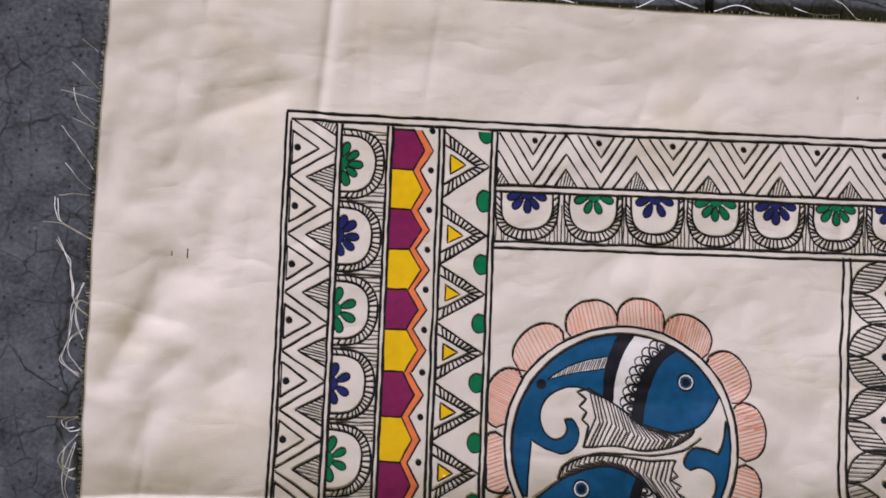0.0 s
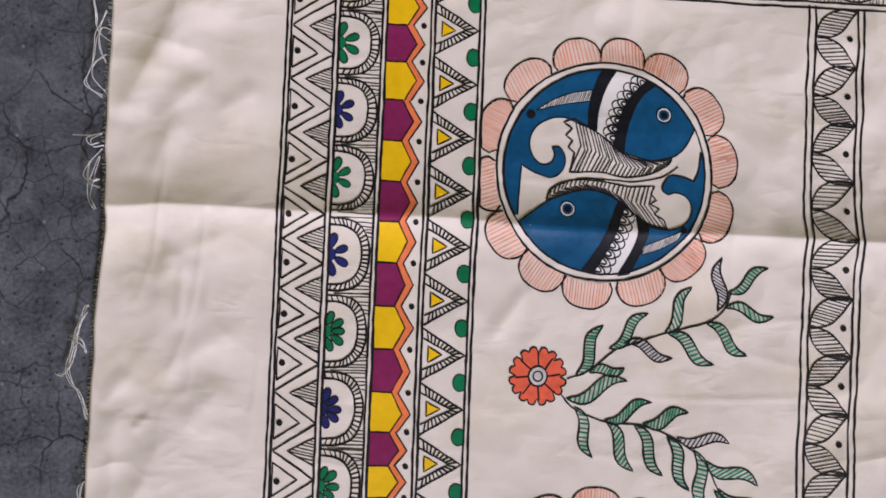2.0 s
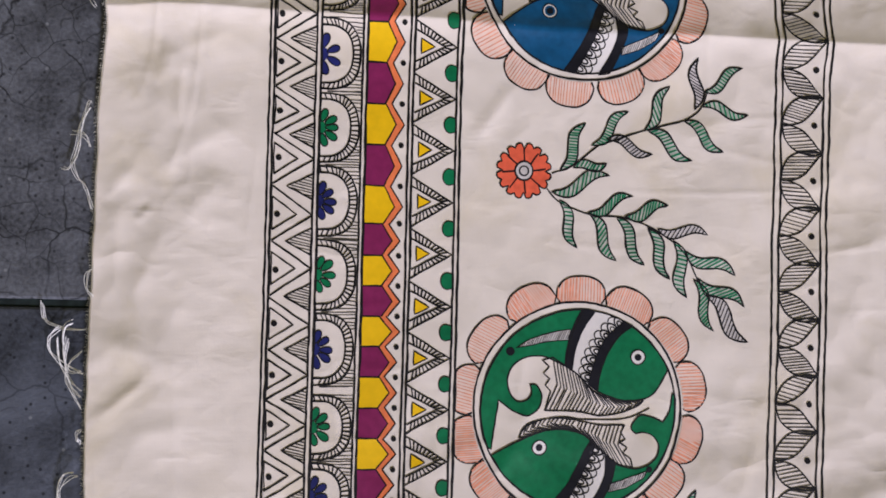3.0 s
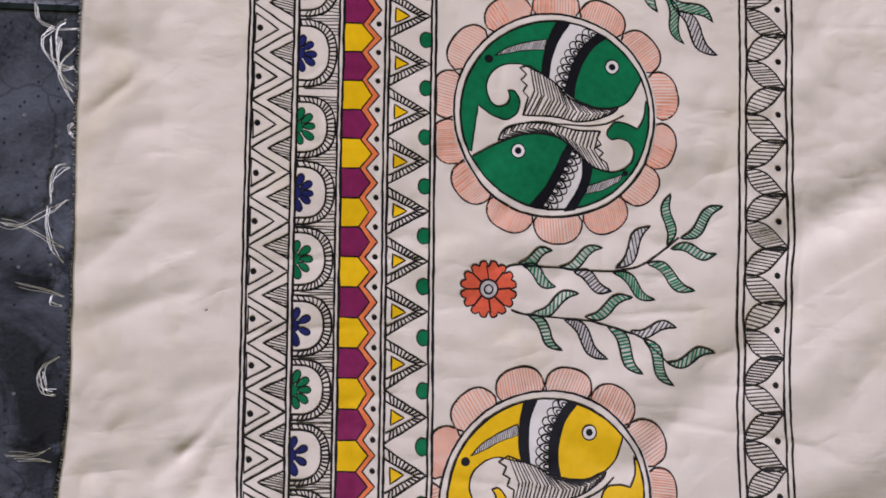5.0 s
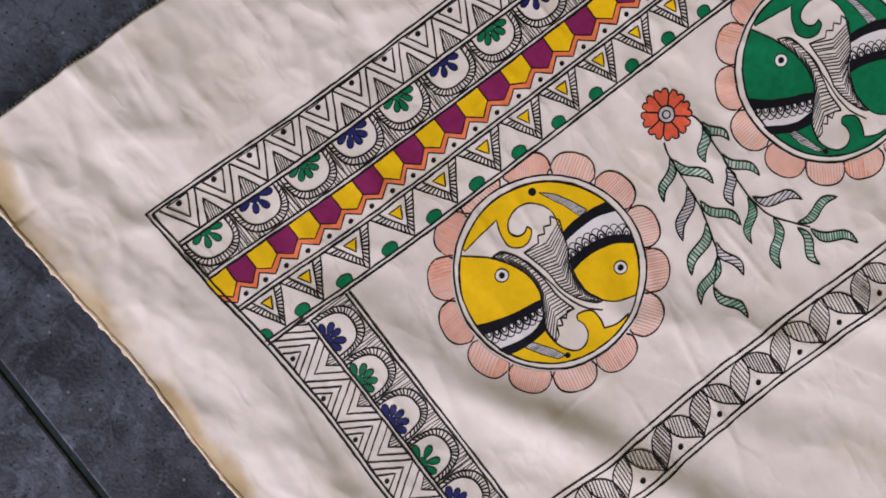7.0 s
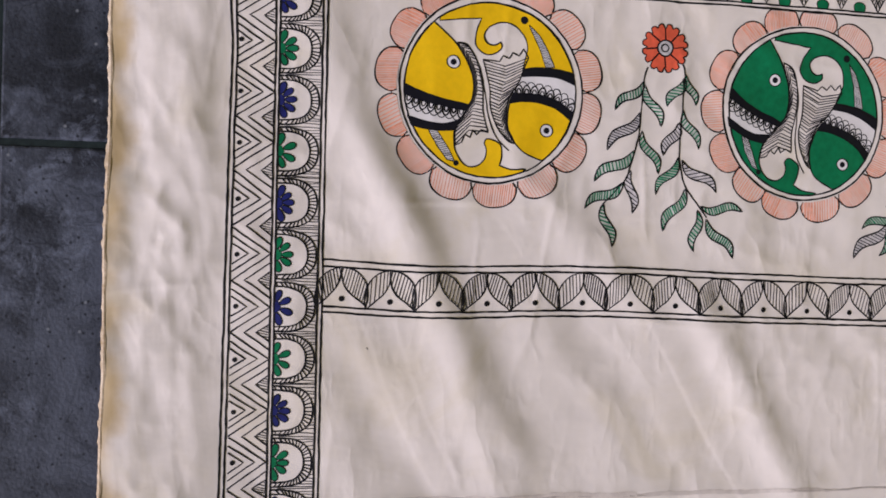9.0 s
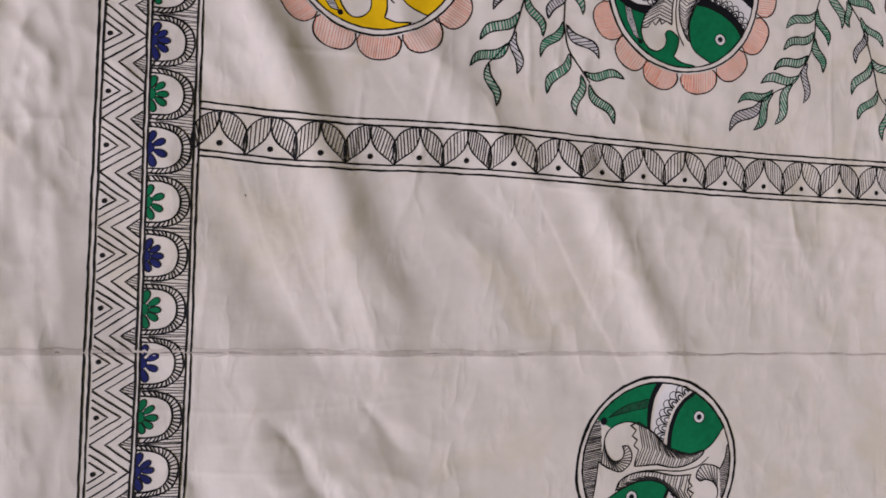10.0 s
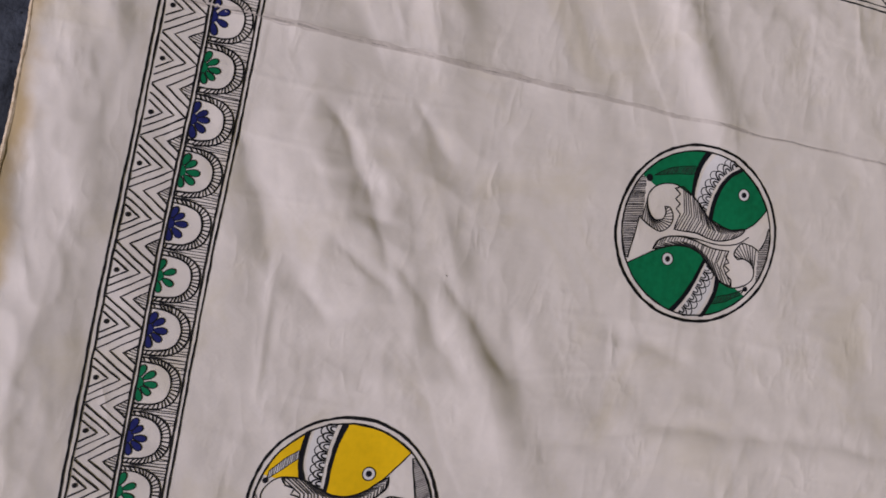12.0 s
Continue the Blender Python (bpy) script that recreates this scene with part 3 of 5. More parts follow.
def build_fabric():
    def stations(a, b, fold):
        """Even rows, closer set along the pressed fold."""
        out = [float(v) for v in np.arange(a, b, 0.0016) if abs(v - fold) > 0.007]
        return sorted(out + [float(v) for v in np.arange(fold - 0.0066, fold + 0.0067, 0.0006)] + [b])
    xs, ys = stations(LEFT, RIGHT, FOLD_X), stations(BOTTOM, TOP, FOLD_Y)
    nx, ny = len(xs) - 1, len(ys) - 1
    GRID["x"], GRID["y"] = np.array(xs), np.array(ys)
    verts = []
    for gy in ys:
        v = (gy - BOTTOM) / (TOP - BOTTOM)
        GRID["z"].append([])
        for gx in xs:
            u = (gx - LEFT) / (RIGHT - LEFT)
            x, y = gx, gy
            x += (edge_left(y) - LEFT) * (1 - smooth(u, 0, 0.05))
            y += (edge_bottom(x) - BOTTOM) * (1 - smooth(v, 0, 0.05)) + (edge_top(x) - TOP) * smooth(v, 0.95, 1)
            verts.append((x, y, relief(x, y)))
            GRID["z"][-1].append(verts[-1][2])
    w = nx + 1
    faces = [(j * w + i, j * w + i + 1, (j + 1) * w + i + 1, (j + 1) * w + i) for j in range(ny) for i in range(nx)]
    me = bpy.data.meshes.new("fabric")
    me.from_pydata(verts, [], faces)
    me.materials.append(COTTON)
    me.polygons.foreach_set("use_smooth", [True] * len(faces))
    ob = new("fabric", me)
    ob.parent = cloth
    thick = ob.modifiers.new("thickness", "SOLIDIFY")
    thick.thickness = 0.0005
    thick.offset = -1
    return ob


build_fabric()

# ---- frame lines of the borders ----
V_LINES = (-0.1105, -0.1080, -0.0840, -0.0812, -0.0570, -0.0544, -0.0293, -0.0268, -0.0012, 0.0015)
END = 0.90


def bow(y):
    """How far the drawn border wanders sideways along its length."""
    return 0.0006 * nz(0.2, y * 6, 31.0) + 0.0008 * bell(y + 0.38, 0.12) - 0.0038 * smooth(y, -0.46, -0.60)


def top_y(x):
    return 0.012 * max(0.0, x) * 0.8


def build_frame():
    s = Sketch()
    for k, x in enumerate(V_LINES):
        y1 = 0.2505 if k == 0 else 0.246
        y0 = -0.592 + (x + 0.11) * 0.07 + (0.0 if k == 0 else 0.003)
        s.line([(x + bow(y), y) for y in np.linspace(y1, y0, 60)], 0.00125 if k % 2 else 0.0011, shake=0.0004)
    for y in (0.2509, 0.2470):
        s.line([(x, y + top_y(x)) for x in np.linspace(-0.1105 if y > 0.25 else -0.108, END, 60)], 0.0012, shake=0.0004)
    for y in (0.2175, 0.2141, 0.1874, 0.1838):
        s.line([(x, y + top_y(x)) for x in np.linspace(0.0015, END, 60)], 0.0011, shake=0.0004)
    s.line([(-0.1145, -0.592), (-0.05, -0.5875), (0.0, -0.5825), (0.05, -0.5800), (0.19, -0.5815), (0.44, -0.5835), (0.55, -0.5855), (END, -0.5855)], 0.0012, shake=0.0004)
    s.line([(-0.1118, -0.5885), (-0.05, -0.5845), (0.0, -0.5790), (0.05, -0.5770), (0.19, -0.5782), (0.44, -0.5802), (0.55, -0.582), (END, -0.582)], 0.0011, shake=0.0004)
    for y in (-0.5522, -0.5496, -0.5222, -0.5192):
        s.line([(x, y + drift(x)) for x in np.linspace(0.0015, END, 60)], 0.0011, shake=0.0004)
    for x in (0.1925, 0.1967, 0.2230, 0.2268):
        s.line([(x + vine_bow(y), y) for y in np.linspace(0.187, -0.5195, 60)], 0.0011, shake=0.0005)
    s.done("border_frame", cloth, "black double pen lines")


def vine_bow(y):
    return 0.0018 * smooth(y, -0.22, -0.10) - 0.0034 * smooth(y, -0.20, -0.33) + 0.0016 * smooth(y, -0.36, -0.43) - 0.0034 * smooth(y, -0.45, -0.53)


def drift(x):
    return -0.0005 - 0.0035 * smooth(x, 0.36, 0.54)


build_frame()


# ---- bands of the borders ----
# a band maps (along, across) to the cloth: across 0 is its first line, 1 its second
def band_vertical(x0, x1):
    return lambda s, w: (x0 + (x1 - x0) * w + bow(s), s)


def band_top(y0, y1):
    return lambda s, w: (s, y0 + (y1 - y0) * w + top_y(s))


def band_bottom(y0, y1):
    return lambda s, w: (s, y0 + (y1 - y0) * w + drift(s))


def zigzag_band(at, centres, nested, label):
    """Nested chevrons with a dot in each and a hatched wedge between."""
    root = part_empty("zigzag_band", cloth, label)
    cuts = gaps_between(centres)
    for k, c in enumerate(centres):
        s = Sketch()
        a, b = cuts[k], cuts[k + 1]
        p = b - a
        jig = random.uniform(-0.04, 0.04) * p
        if nested:
            chevrons = ((0.19, 0.42), (0.33, 0.70), (0.49, 0.99))
        else:
            chevrons = ((0.30, 0.62), (0.49, 1.0))
        for half, tip in chevrons:
            s.line([at(c - half * p, 0.04), at(c + jig * half, tip), at(c + half * p, 0.04)], 0.00085)
        if not nested:
            s.line([at(c - 0.30 * p, 0.05), at(c + 0.30 * p, 0.05)], 0.0006)
        d = at(c + random.uniform(-0.03, 0.03) * p, 0.16)
        s.dot(d[0], d[1], 0.0018 if not nested else 0.0016)
        if k == 0:
            tri = [at(a, 0.99), at(a, 0.66 if nested else 0.40), at(a + (0.17 if nested else 0.25) * p, 0.99)]
            s.line(tri, 0.0008)
            s.hatch(tri, 1.2, 0.0016)
            if nested:
                s.line([at(a, 0.36), at(a + 0.33 * p, 0.99)], 0.0008)
        if k < len(centres) - 1:
            wedges = ((0.17, 0.68), (0.33, 0.36)) if nested else ((0.25, 0.40),)
            for q, (half, tip) in enumerate(wedges):
                tri = [at(b - half * p, 0.99), at(b, tip + random.uniform(-0.03, 0.03)), at(b + half * p, 0.99)]
                s.line(tri, 0.0008)
                if q == 0:
                    along = Vector(at(b + 0.01, 0.5)) - Vector(at(b, 0.5))
                    s.hatch(tri, math.atan2(along.y, along.x) + 1.35, 0.0016)
        s.done("chevron", root)


def rosette(s, at, c, colour, size):
    """Half flower of five rounded petals on the band's first line."""
    o = Vector(at(c, 0.0))
    along = (Vector(at(c + 0.01, 0)) - o).normalized()
    across = (Vector(at(c, 0.2)) - o).normalized()

    def place(u, w):
        q = o + along * u + across * w
        return (q.x, q.y)
    core = [place(size * 0.36 * math.cos(a), max(0.0003, size * 0.36 * math.sin(a))) for a in np.linspace(0, math.pi, 9)]
    s.fill(core, colour, 0.00029)
    count = 5 if random.random() < 0.75 else 4
    for i in range(count):
        a = math.radians(17 + (146 / (count - 1)) * i + random.uniform(-4, 4))
        reach = size * random.uniform(0.92, 1.08)
        pts = []
        for q in range(12):
            f = 2 * math.pi * q / 12
            r = reach * (0.67 + 0.35 * math.cos(f))
            t = reach * (0.175 + 0.055 * math.cos(f)) * math.sin(f)
            pts.append(place(r * math.cos(a) - t * math.sin(a), max(0.0004, r * math.sin(a) + t * math.cos(a))))
        s.fill(pts, colour, 0.00031)
        s.line(pts, 0.00055, INK, 0.00044, True, 0.0001)


def scallop_band(at, depth, centres, first, label, square=0.62):
    """Arches with a ladder rim, a half rosette in each, and hatched corners."""
    root = part_empty("scallop_band", cloth, label)
    cuts = gaps_between(centres)
    for k, c in enumerate(centres):
        s = Sketch()
        half = min(abs(c - cuts[k]), abs(cuts[k + 1] - c))
        rims = []
        for width, high in ((0.95, 0.95), (0.78, 0.755)):
            rim = []
            for i in range(25):
                a = math.pi * i / 24
                rim.append(at(c + half * width * math.copysign(abs(math.cos(a)) ** 0.9, math.cos(a)), high * math.sin(a) ** square))
            rims.append(rim)
            s.line(rim, 0.0009)
        # rungs of the rim
        fine = resample(rims[0], 0.0002, False)
        n = len(fine)
        i = random.uniform(4, 12)
        while i < n - 4:
            p = fine[int(i)]
            f = i / (n - 1) * (len(rims[1]) - 1)
            q, r = rims[1][int(f)], rims[1][min(int(f) + 1, len(rims[1]) - 1)]
            g = f - int(f)
            s.line([p, (q[0] + (r[0] - q[0]) * g, q[1] + (r[1] - q[1]) * g)], 0.0007, INK, 0.00044, False, 0.0001)
            i += 14.5 * random.uniform(0.8, 1.2)
        colour = GREEN if (k + first) % 2 == 0 else NAVY
        rosette(s, at, c, colour, (0.9 if depth > 0.025 else 1.0) * depth * 0.47)
        # hatched corners towards the next arch
        u = c - half
        while u < c + half:
            e = abs(u - c) / (half * 0.95)
            if e > 0.5:
                e = min(e, 0.999)
                w = 0.95 * (1 - e ** 2.22) ** (square / 2)
                s.line([at(u, min(w + 0.02, 0.97)), at(u + random.uniform(-0.0006, 0.0006), 0.99)], 0.00042, FINE_INK, 0.0004)
            u += 0.0020 * random.uniform(0.75, 1.25)
        s.done("scallop", root)


def pentagon_band(at, centres, label):
    """Maroon and yellow pointed tiles edged by an orange zigzag."""
    root = part_empty("pointed_tile_band", cloth, label)
    cuts = gaps_between(centres)
    for k, c in enumerate(centres):
        s = Sketch()
        a, b = cuts[k], cuts[k + 1]
        tip = 0.70 + random.uniform(-0.03, 0.03)
        low = 0.45 + random.uniform(-0.02, 0.02)
        shape = [at(a, 0.02), at(a, low), at(c, tip), at(b, low), at(b, 0.02)]
        s.fill(shape, MAROON if k % 2 == 0 else YELLOW)
        s.line([at(a, 0.02), at(a, low)], 0.0008)
        s.line([at(a, low), at(c, tip), at(b, low)], 0.0007)
        edge = [at(a, low), at(c, tip), at(b, low), at(b, low + 0.15), at(c, tip + 0.18), at(a, low + 0.15)]
        s.fill(edge, ORANGE, 0.00026)
        s.line([at(a, low + 0.15), at(c, tip + 0.18), at(b, low + 0.15)], 0.0007)
        d = at(a, 0.84)
        s.dot(d[0], d[1], 0.0016)
        s.done("pointed_tile", root)


def triangle_band(at, centres, label):
    """Laddered triangles with a yellow heart, green half moons between them."""
    root = part_empty("triangle_band", cloth, label)
    cuts = gaps_between(centres)
    for k, c in enumerate(centres):
        s = Sketch()
        a, b = cuts[k], cuts[k + 1]
        p = b - a
        outer = [at(c - 0.47 * p, 0.02), at(c, 0.97), at(c + 0.47 * p, 0.02)]
        inner = [at(c - 0.29 * p, 0.03), at(c, 0.70), at(c + 0.29 * p, 0.03)]
        s.line(outer, 0.0008)
        s.line(inner, 0.0008)
        for side in (0, 2):
            for i in range(1, 10):
                f = i / 10
                q = Vector(outer[side]).lerp(outer[1], f)
                r = Vector(inner[side]).lerp(inner[1], min(1.0, f * 0.98 + 0.08))
                s.line([tuple(q), tuple(r)], 0.0008, INK, 0.00044, False, 0.0001)
        heart = [at(c - 0.14 * p, 0.15), at(c + random.uniform(-0.02, 0.02) * p, 0.46), at(c + 0.14 * p, 0.15)]
        s.fill(heart, YELLOW)
        s.line(heart, 0.0007, INK, 0.00046, True)
        for edge, start, stop in ((a, 0.0, 0.5), (b, -0.5, 0.5)):
            if edge == a and k:
                continue
            if k == len(centres) - 1 and edge == b:
                stop = 0.0
            moon = [at(edge + 0.165 * p * math.sin(t) * (1 if abs(t) < 1.5 else 0.8), 0.99 - 0.265 * max(0.0, math.cos(t)) ** 0.55) for t in np.linspace(start * math.pi, stop * math.pi, 13)]
            moon += [] if stop - start > 0.9 else [at(edge, 0.99)]
            s.fill(moon, GREEN)
            s.line(moon, 0.0005)
        s.done("triangle", root)


def vine_band(centres, label):
    """Pairs of hatched leaves that climb between two lines, a dot in each bay."""
    root = part_empty("vine_band", cloth, label)
    cuts = gaps_between(centres)
    left, right = 0.1969, 0.2227
    for k, c in enumerate(centres):
        off = vine_bow(c)
        for far in (cuts[k], cuts[k + 1]):
            s = Sketch()
            a, b = Vector((left + off, c)), Vector((right + off, far))
            d = b - a
            n = Vector((-d.y, d.x)).normalized() * d.length
            if far < c:
                n = -n
            fat, slim = random.uniform(0.25, 0.29), random.uniform(0.13, 0.19)
            up = [a + d * f + n * fat * math.sin(math.pi * f) ** 0.75 * (1.12 - 0.25 * f) for f in np.linspace(0, 1, 12)]
            down = [a + d * f - n * slim * math.sin(math.pi * f) * (1.35 - 0.9 * f) for f in np.linspace(1, 0, 12)]
            leaf = [tuple(p) for p in up + down[1:-1]]
            s.line(leaf, 0.0008, INK, 0.00046, True)
            s.hatch(leaf, random.uniform(-0.3, 0.1) if far > c else random.uniform(-0.1, 0.3), random.uniform(0.0018, 0.0026), random.uniform(0.00042, 0.00062), FINE_INK)
            s.done("vine_leaf", root)
        s = Sketch()
        s.dot(0.2175 + off, c, 0.0019)
        s.done("dot", root)


# left border, four columns
C1 = spread([(0, 0.232), (6, 0.049), (9, -0.035), (12, -0.131), (18, -0.305), (28, -0.571)])
C2 = spread([(0, 0.225), (4, 0.070), (9, -0.145), (10, -0.190), (13, -0.308), (20, -0.569)])
C3 = spread([(0, 0.234), (5, 0.128), (8, 0.058), (9, 0.036), (12, -0.037), (13, -0.061), (14, -0.081), (24, -0.258), (32, -0.401), (41, -0.550), (43, -0.580)])
C4 = spread([(0, 0.227), (1, 0.190), (5, 0.065), (11, -0.119), (17, -0.299), (19, -0.361), (20, -0.395), (22, -0.465), (24, -0.536), (25, -0.565)])
zigzag_band(band_vertical(-0.1080, -0.0840), C1, False, "black zigzag column with dots")
scallop_band(band_vertical(-0.0812, -0.0570), 0.0242, C2, 0, "scalloped column with green and navy rosettes")
pentagon_band(band_vertical(-0.0544, -0.0293), C3, "maroon and yellow pointed column with orange edge")
triangle_band(band_vertical(-0.0268, -0.0012), C4, "column of laddered triangles")
# upper border
T1 = spread([(0, 0.021), (1, 0.058), (4, 0.178), (22, 0.885)])
T2 = spread([(0, 0.019), (1, 0.055), (5, 0.190), (26, 0.885)])
zigzag_band(band_top(0.2470, 0.2175), T1, True, "black zigzag row with dots")
scallop_band(band_top(0.2141, 0.1874), 0.0265, T2, 1, "scalloped row with green and navy rosettes", 0.5)
# lower border
B1 = spread([(0, 0.014), (3, 0.113), (5, 0.185), (11, 0.387), (19, 0.657), (26, 0.890)])
B2 = spread([(0, 0.018), (3, 0.118), (5, 0.185), (11, 0.387), (19, 0.657), (26, 0.890)])
zigzag_band(band_bottom(-0.5780, -0.5522), B1, True, "black zigzag row with dots")
scallop_band(band_bottom(-0.5496, -0.5222), 0.0274, B2, 1, "scalloped row with green and navy rosettes")
# inner band of leaves
VINE = spread([(0, 0.168), (4, 0.031), (8, -0.105), (11, -0.207), (14, -0.308), (18, -0.443), (20, -0.507)])
vine_band(VINE, "band of hatched grey vine leaves")


# ---- medallions ----
# seven marks of the design, by which each hand-drawn medallion strays from the pattern
MARKS = ((587, 275), (290, 553), (187, 260), (632, 624), (684, 322), (142, 580), (252, 360))


def medallion(cx, cy, r, turn, colour, petals, label, tinted=True, strays=()):
    """Two facing curved forms inside a double ring, some ringed by petals at the given angles."""
    root = part_empty("medallion", cloth, label)
    ct, st = math.cos(math.radians(turn)), math.sin(math.radians(turn))

    def at(px, py):
        inner = 1 - smooth(math.hypot(px - 405, py - 440) / 332, 0.80, 0.93)
        if strays and inner > 0:
            pull = [bell(math.hypot(px - mx, py - my), 105) for mx, my in MARKS]
            total = sum(pull) + 0.15
            px += inner * sum(w * q[0] for w, q in zip(pull, strays)) / total
            py += inner * sum(w * q[1] for w, q in zip(pull, strays)) / total
        u, v = (px - 405) / 332 * r, (440 - py) / 332 * r
        return (cx + u * ct - v * st, cy + u * st + v * ct)

    def path(*nums):
        return [at(nums[i], nums[i + 1]) for i in range(0, len(nums), 2)]

    def arc(a0, a1, k=0.935, n=24):
        out = []
        for i in range(n + 1):
            a = math.radians(a0 + (a1 - a0) * i / n)
            out.append(at(405 + 332 * k * math.cos(a), 440 - 332 * k * math.sin(a)))
        return out

    def piece(name):
        s = Sketch()
        return s, lambda: s.done(name, root)

    # rings
    s, end = piece("ring")
    s.line(curve(blob(cx, cy, r, r, 0, 22, 0.03), 3, True), 0.0011 if petals else 0.0017, INK, 0.0005, True)
    s.line(arc(0, 360, 0.935, 60)[:-1], 0.0009, INK, 0.0005, True)
    end()
    # petals round it
    if petals:
        for i, angle in enumerate(petals):
            s, end = piece("petal")
            a = math.radians(angle)
            before, after = [abs((angle - petals[k] + 180) % 360 - 180) for k in (i - 1, (i + 1) % len(petals))]
            m = r * 1.045
            px, py = cx + m * math.cos(a), cy + m * math.sin(a)
            half = r * 1.045 * math.radians((before + after) / 4) * 0.99
            tall = r * 0.205 * random.uniform(0.94, 1.07)
            n = Vector((math.cos(a), math.sin(a)))
            t = Vector((-n.y, n.x))
            rim = []
            for k in range(17):
                f = math.pi * k / 16
                q = Vector((px, py)) + t * half * math.copysign(abs(math.cos(f)) ** 0.9, math.cos(f)) + n * tall * math.sin(f) ** 0.82
                rim.append((q.x, q.y))
            foot = [(cx + r * 1.012 * math.cos(a + d), cy + r * 1.012 * math.sin(a + d)) for d in (-0.20, -0.1, 0, 0.1, 0.20)]
            shape = rim + foot
            wall = Vector((0.0026, 0.0))
            shape = clip_half(shape, wall, Vector((1, 0)))
            rim = [(max(0.0022, q[0]), q[1]) for q in rim]
            s.fill(shape, PEACH)
            lean = a + random.uniform(-0.25, 0.25)
            s.hatch(shape, lean, random.uniform(0.0011, 0.0023), random.uniform(0.00032, 0.0006), ROSE, 0.00046)
            if random.random() < 0.4:
                # one half gone over again, harder
                half_shape = clip_half(shape, Vector((px, py)), t * random.choice((-1, 1)))
                if len(half_shape) > 2:
                    s.hatch(half_shape, lean + random.uniform(-0.12, 0.12), random.uniform(0.0018, 0.0026), 0.0006, ROSE, 0.0005)
            s.line([foot[-1]] + rim + [foot[0]], 0.0009)
            end()
    # upper field with its scroll
    scroll_a = path(132, 565, 155, 410) + curve(path(155, 410, 200, 440, 245, 455, 280, 432, 290, 395, 274, 362, 252, 360), 4)
    scroll_a += curve(path(252, 360, 258, 385, 245, 408, 215, 412, 190, 385, 182, 340, 200, 300, 240, 275, 290, 270, 330, 288, 364, 305), 4)[1:]
    field_a = scroll_a + curve(path(364, 305, 375, 220, 400, 160, 418, 128), 4)[1:] + arc(90, 203, 0.93, 30)
    scroll_b = curve(path(705, 385, 692, 440, 672, 475), 3) + curve(path(672, 475, 640, 460, 600, 455, 578, 480, 575, 500, 590, 512), 4)[1:]
    scroll_b += curve(path(590, 512, 615, 508, 645, 520, 662, 550, 655, 585, 625, 610, 580, 620, 522, 605), 4)[1:]
    field_b = scroll_b + curve(path(522, 605, 512, 655, 490, 705, 465, 748), 4)[1:] + arc(282, 368, 0.93, 26)
    for field, side in ((field_a, 0), (field_b, 1)):
        s, end = piece("scroll_field")
        if tinted:
            s.fill(field, colour)
        else:
            upper = [p for p in field]
            cut = Vector(at(205, 282)) if side == 0 else Vector(at(600, 624))
            normal = Vector(at(405 - 31, 440 + 50)) - Vector(at(405, 440))
            normal = normal if side == 0 else -normal
            tint = clip_half(upper, cut, -normal)
            rest = clip_half(upper, cut, normal)
            s.fill(tint, colour)
            if len(rest) > 2:
                limb = clip_half(rest, Vector(at(172, 440) if side == 0 else at(668, 440)), Vector(at(0, 0)) - Vector(at(9 if side == 0 else -9, 0)))
                if len(limb) > 2:
                    s.hatch(limb, math.radians(turn) + 0.12, 0.0012, 0.0006, FINE_INK)
                turns = ((155, 410, 200, 440, 245, 455, 280, 432, 290, 395, 274, 362, 252, 360), (182, 330, 190, 385, 215, 412, 245, 408, 258, 385, 255, 366, 252, 360)) if side == 0 else \
                    ((672, 475, 640, 460, 600, 455, 578, 480, 575, 500, 590, 512), (664, 560, 645, 520, 615, 508, 604, 508, 596, 510, 590, 512))
                outer, inner = [resample(curve(path(*q), 6), 0.0002, False) for q in turns]
                rungs = 18 if side == 0 else 10
                for i in range(1, rungs):
                    f = i / (rungs + 0.5)
                    s.line([outer[int(f * len(outer))], inner[int(f * len(inner))]], 0.0006, FINE_INK, 0.0004, False, 0.0001)
        s.line(field, 0.0008, INK, 0.00046, True)
        streak = curve(path(205, 248, 250, 220, 310, 200, 374, 192), 3) + path(368, 222, 300, 228, 240, 240) if side == 0 else \
            curve(path(628, 627, 565, 648, 505, 668), 3) + path(502, 694, 560, 678, 612, 652)
        if tinted or colour == YELLOW:
            s.fill(streak, WHITE, 0.00048)
        s.hatch(streak, math.radians(turn) + 1.15, 0.0011, 0.00045, FINE_INK, 0.00062)
        s.line(streak, 0.0005, INK, 0.00062, True)
        d = at(187, 260) if side == 0 else at(632, 624)
        s.dot(d[0], d[1], r * 0.042 if side == 0 else r * 0.03, DARK, 0.0006)
        end()
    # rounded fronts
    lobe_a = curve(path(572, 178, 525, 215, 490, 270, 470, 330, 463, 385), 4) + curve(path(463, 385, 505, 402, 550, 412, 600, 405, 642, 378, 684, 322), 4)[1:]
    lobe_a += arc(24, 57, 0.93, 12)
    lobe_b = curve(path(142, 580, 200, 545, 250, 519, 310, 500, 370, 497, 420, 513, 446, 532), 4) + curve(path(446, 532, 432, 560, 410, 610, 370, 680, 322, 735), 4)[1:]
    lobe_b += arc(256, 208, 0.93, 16)
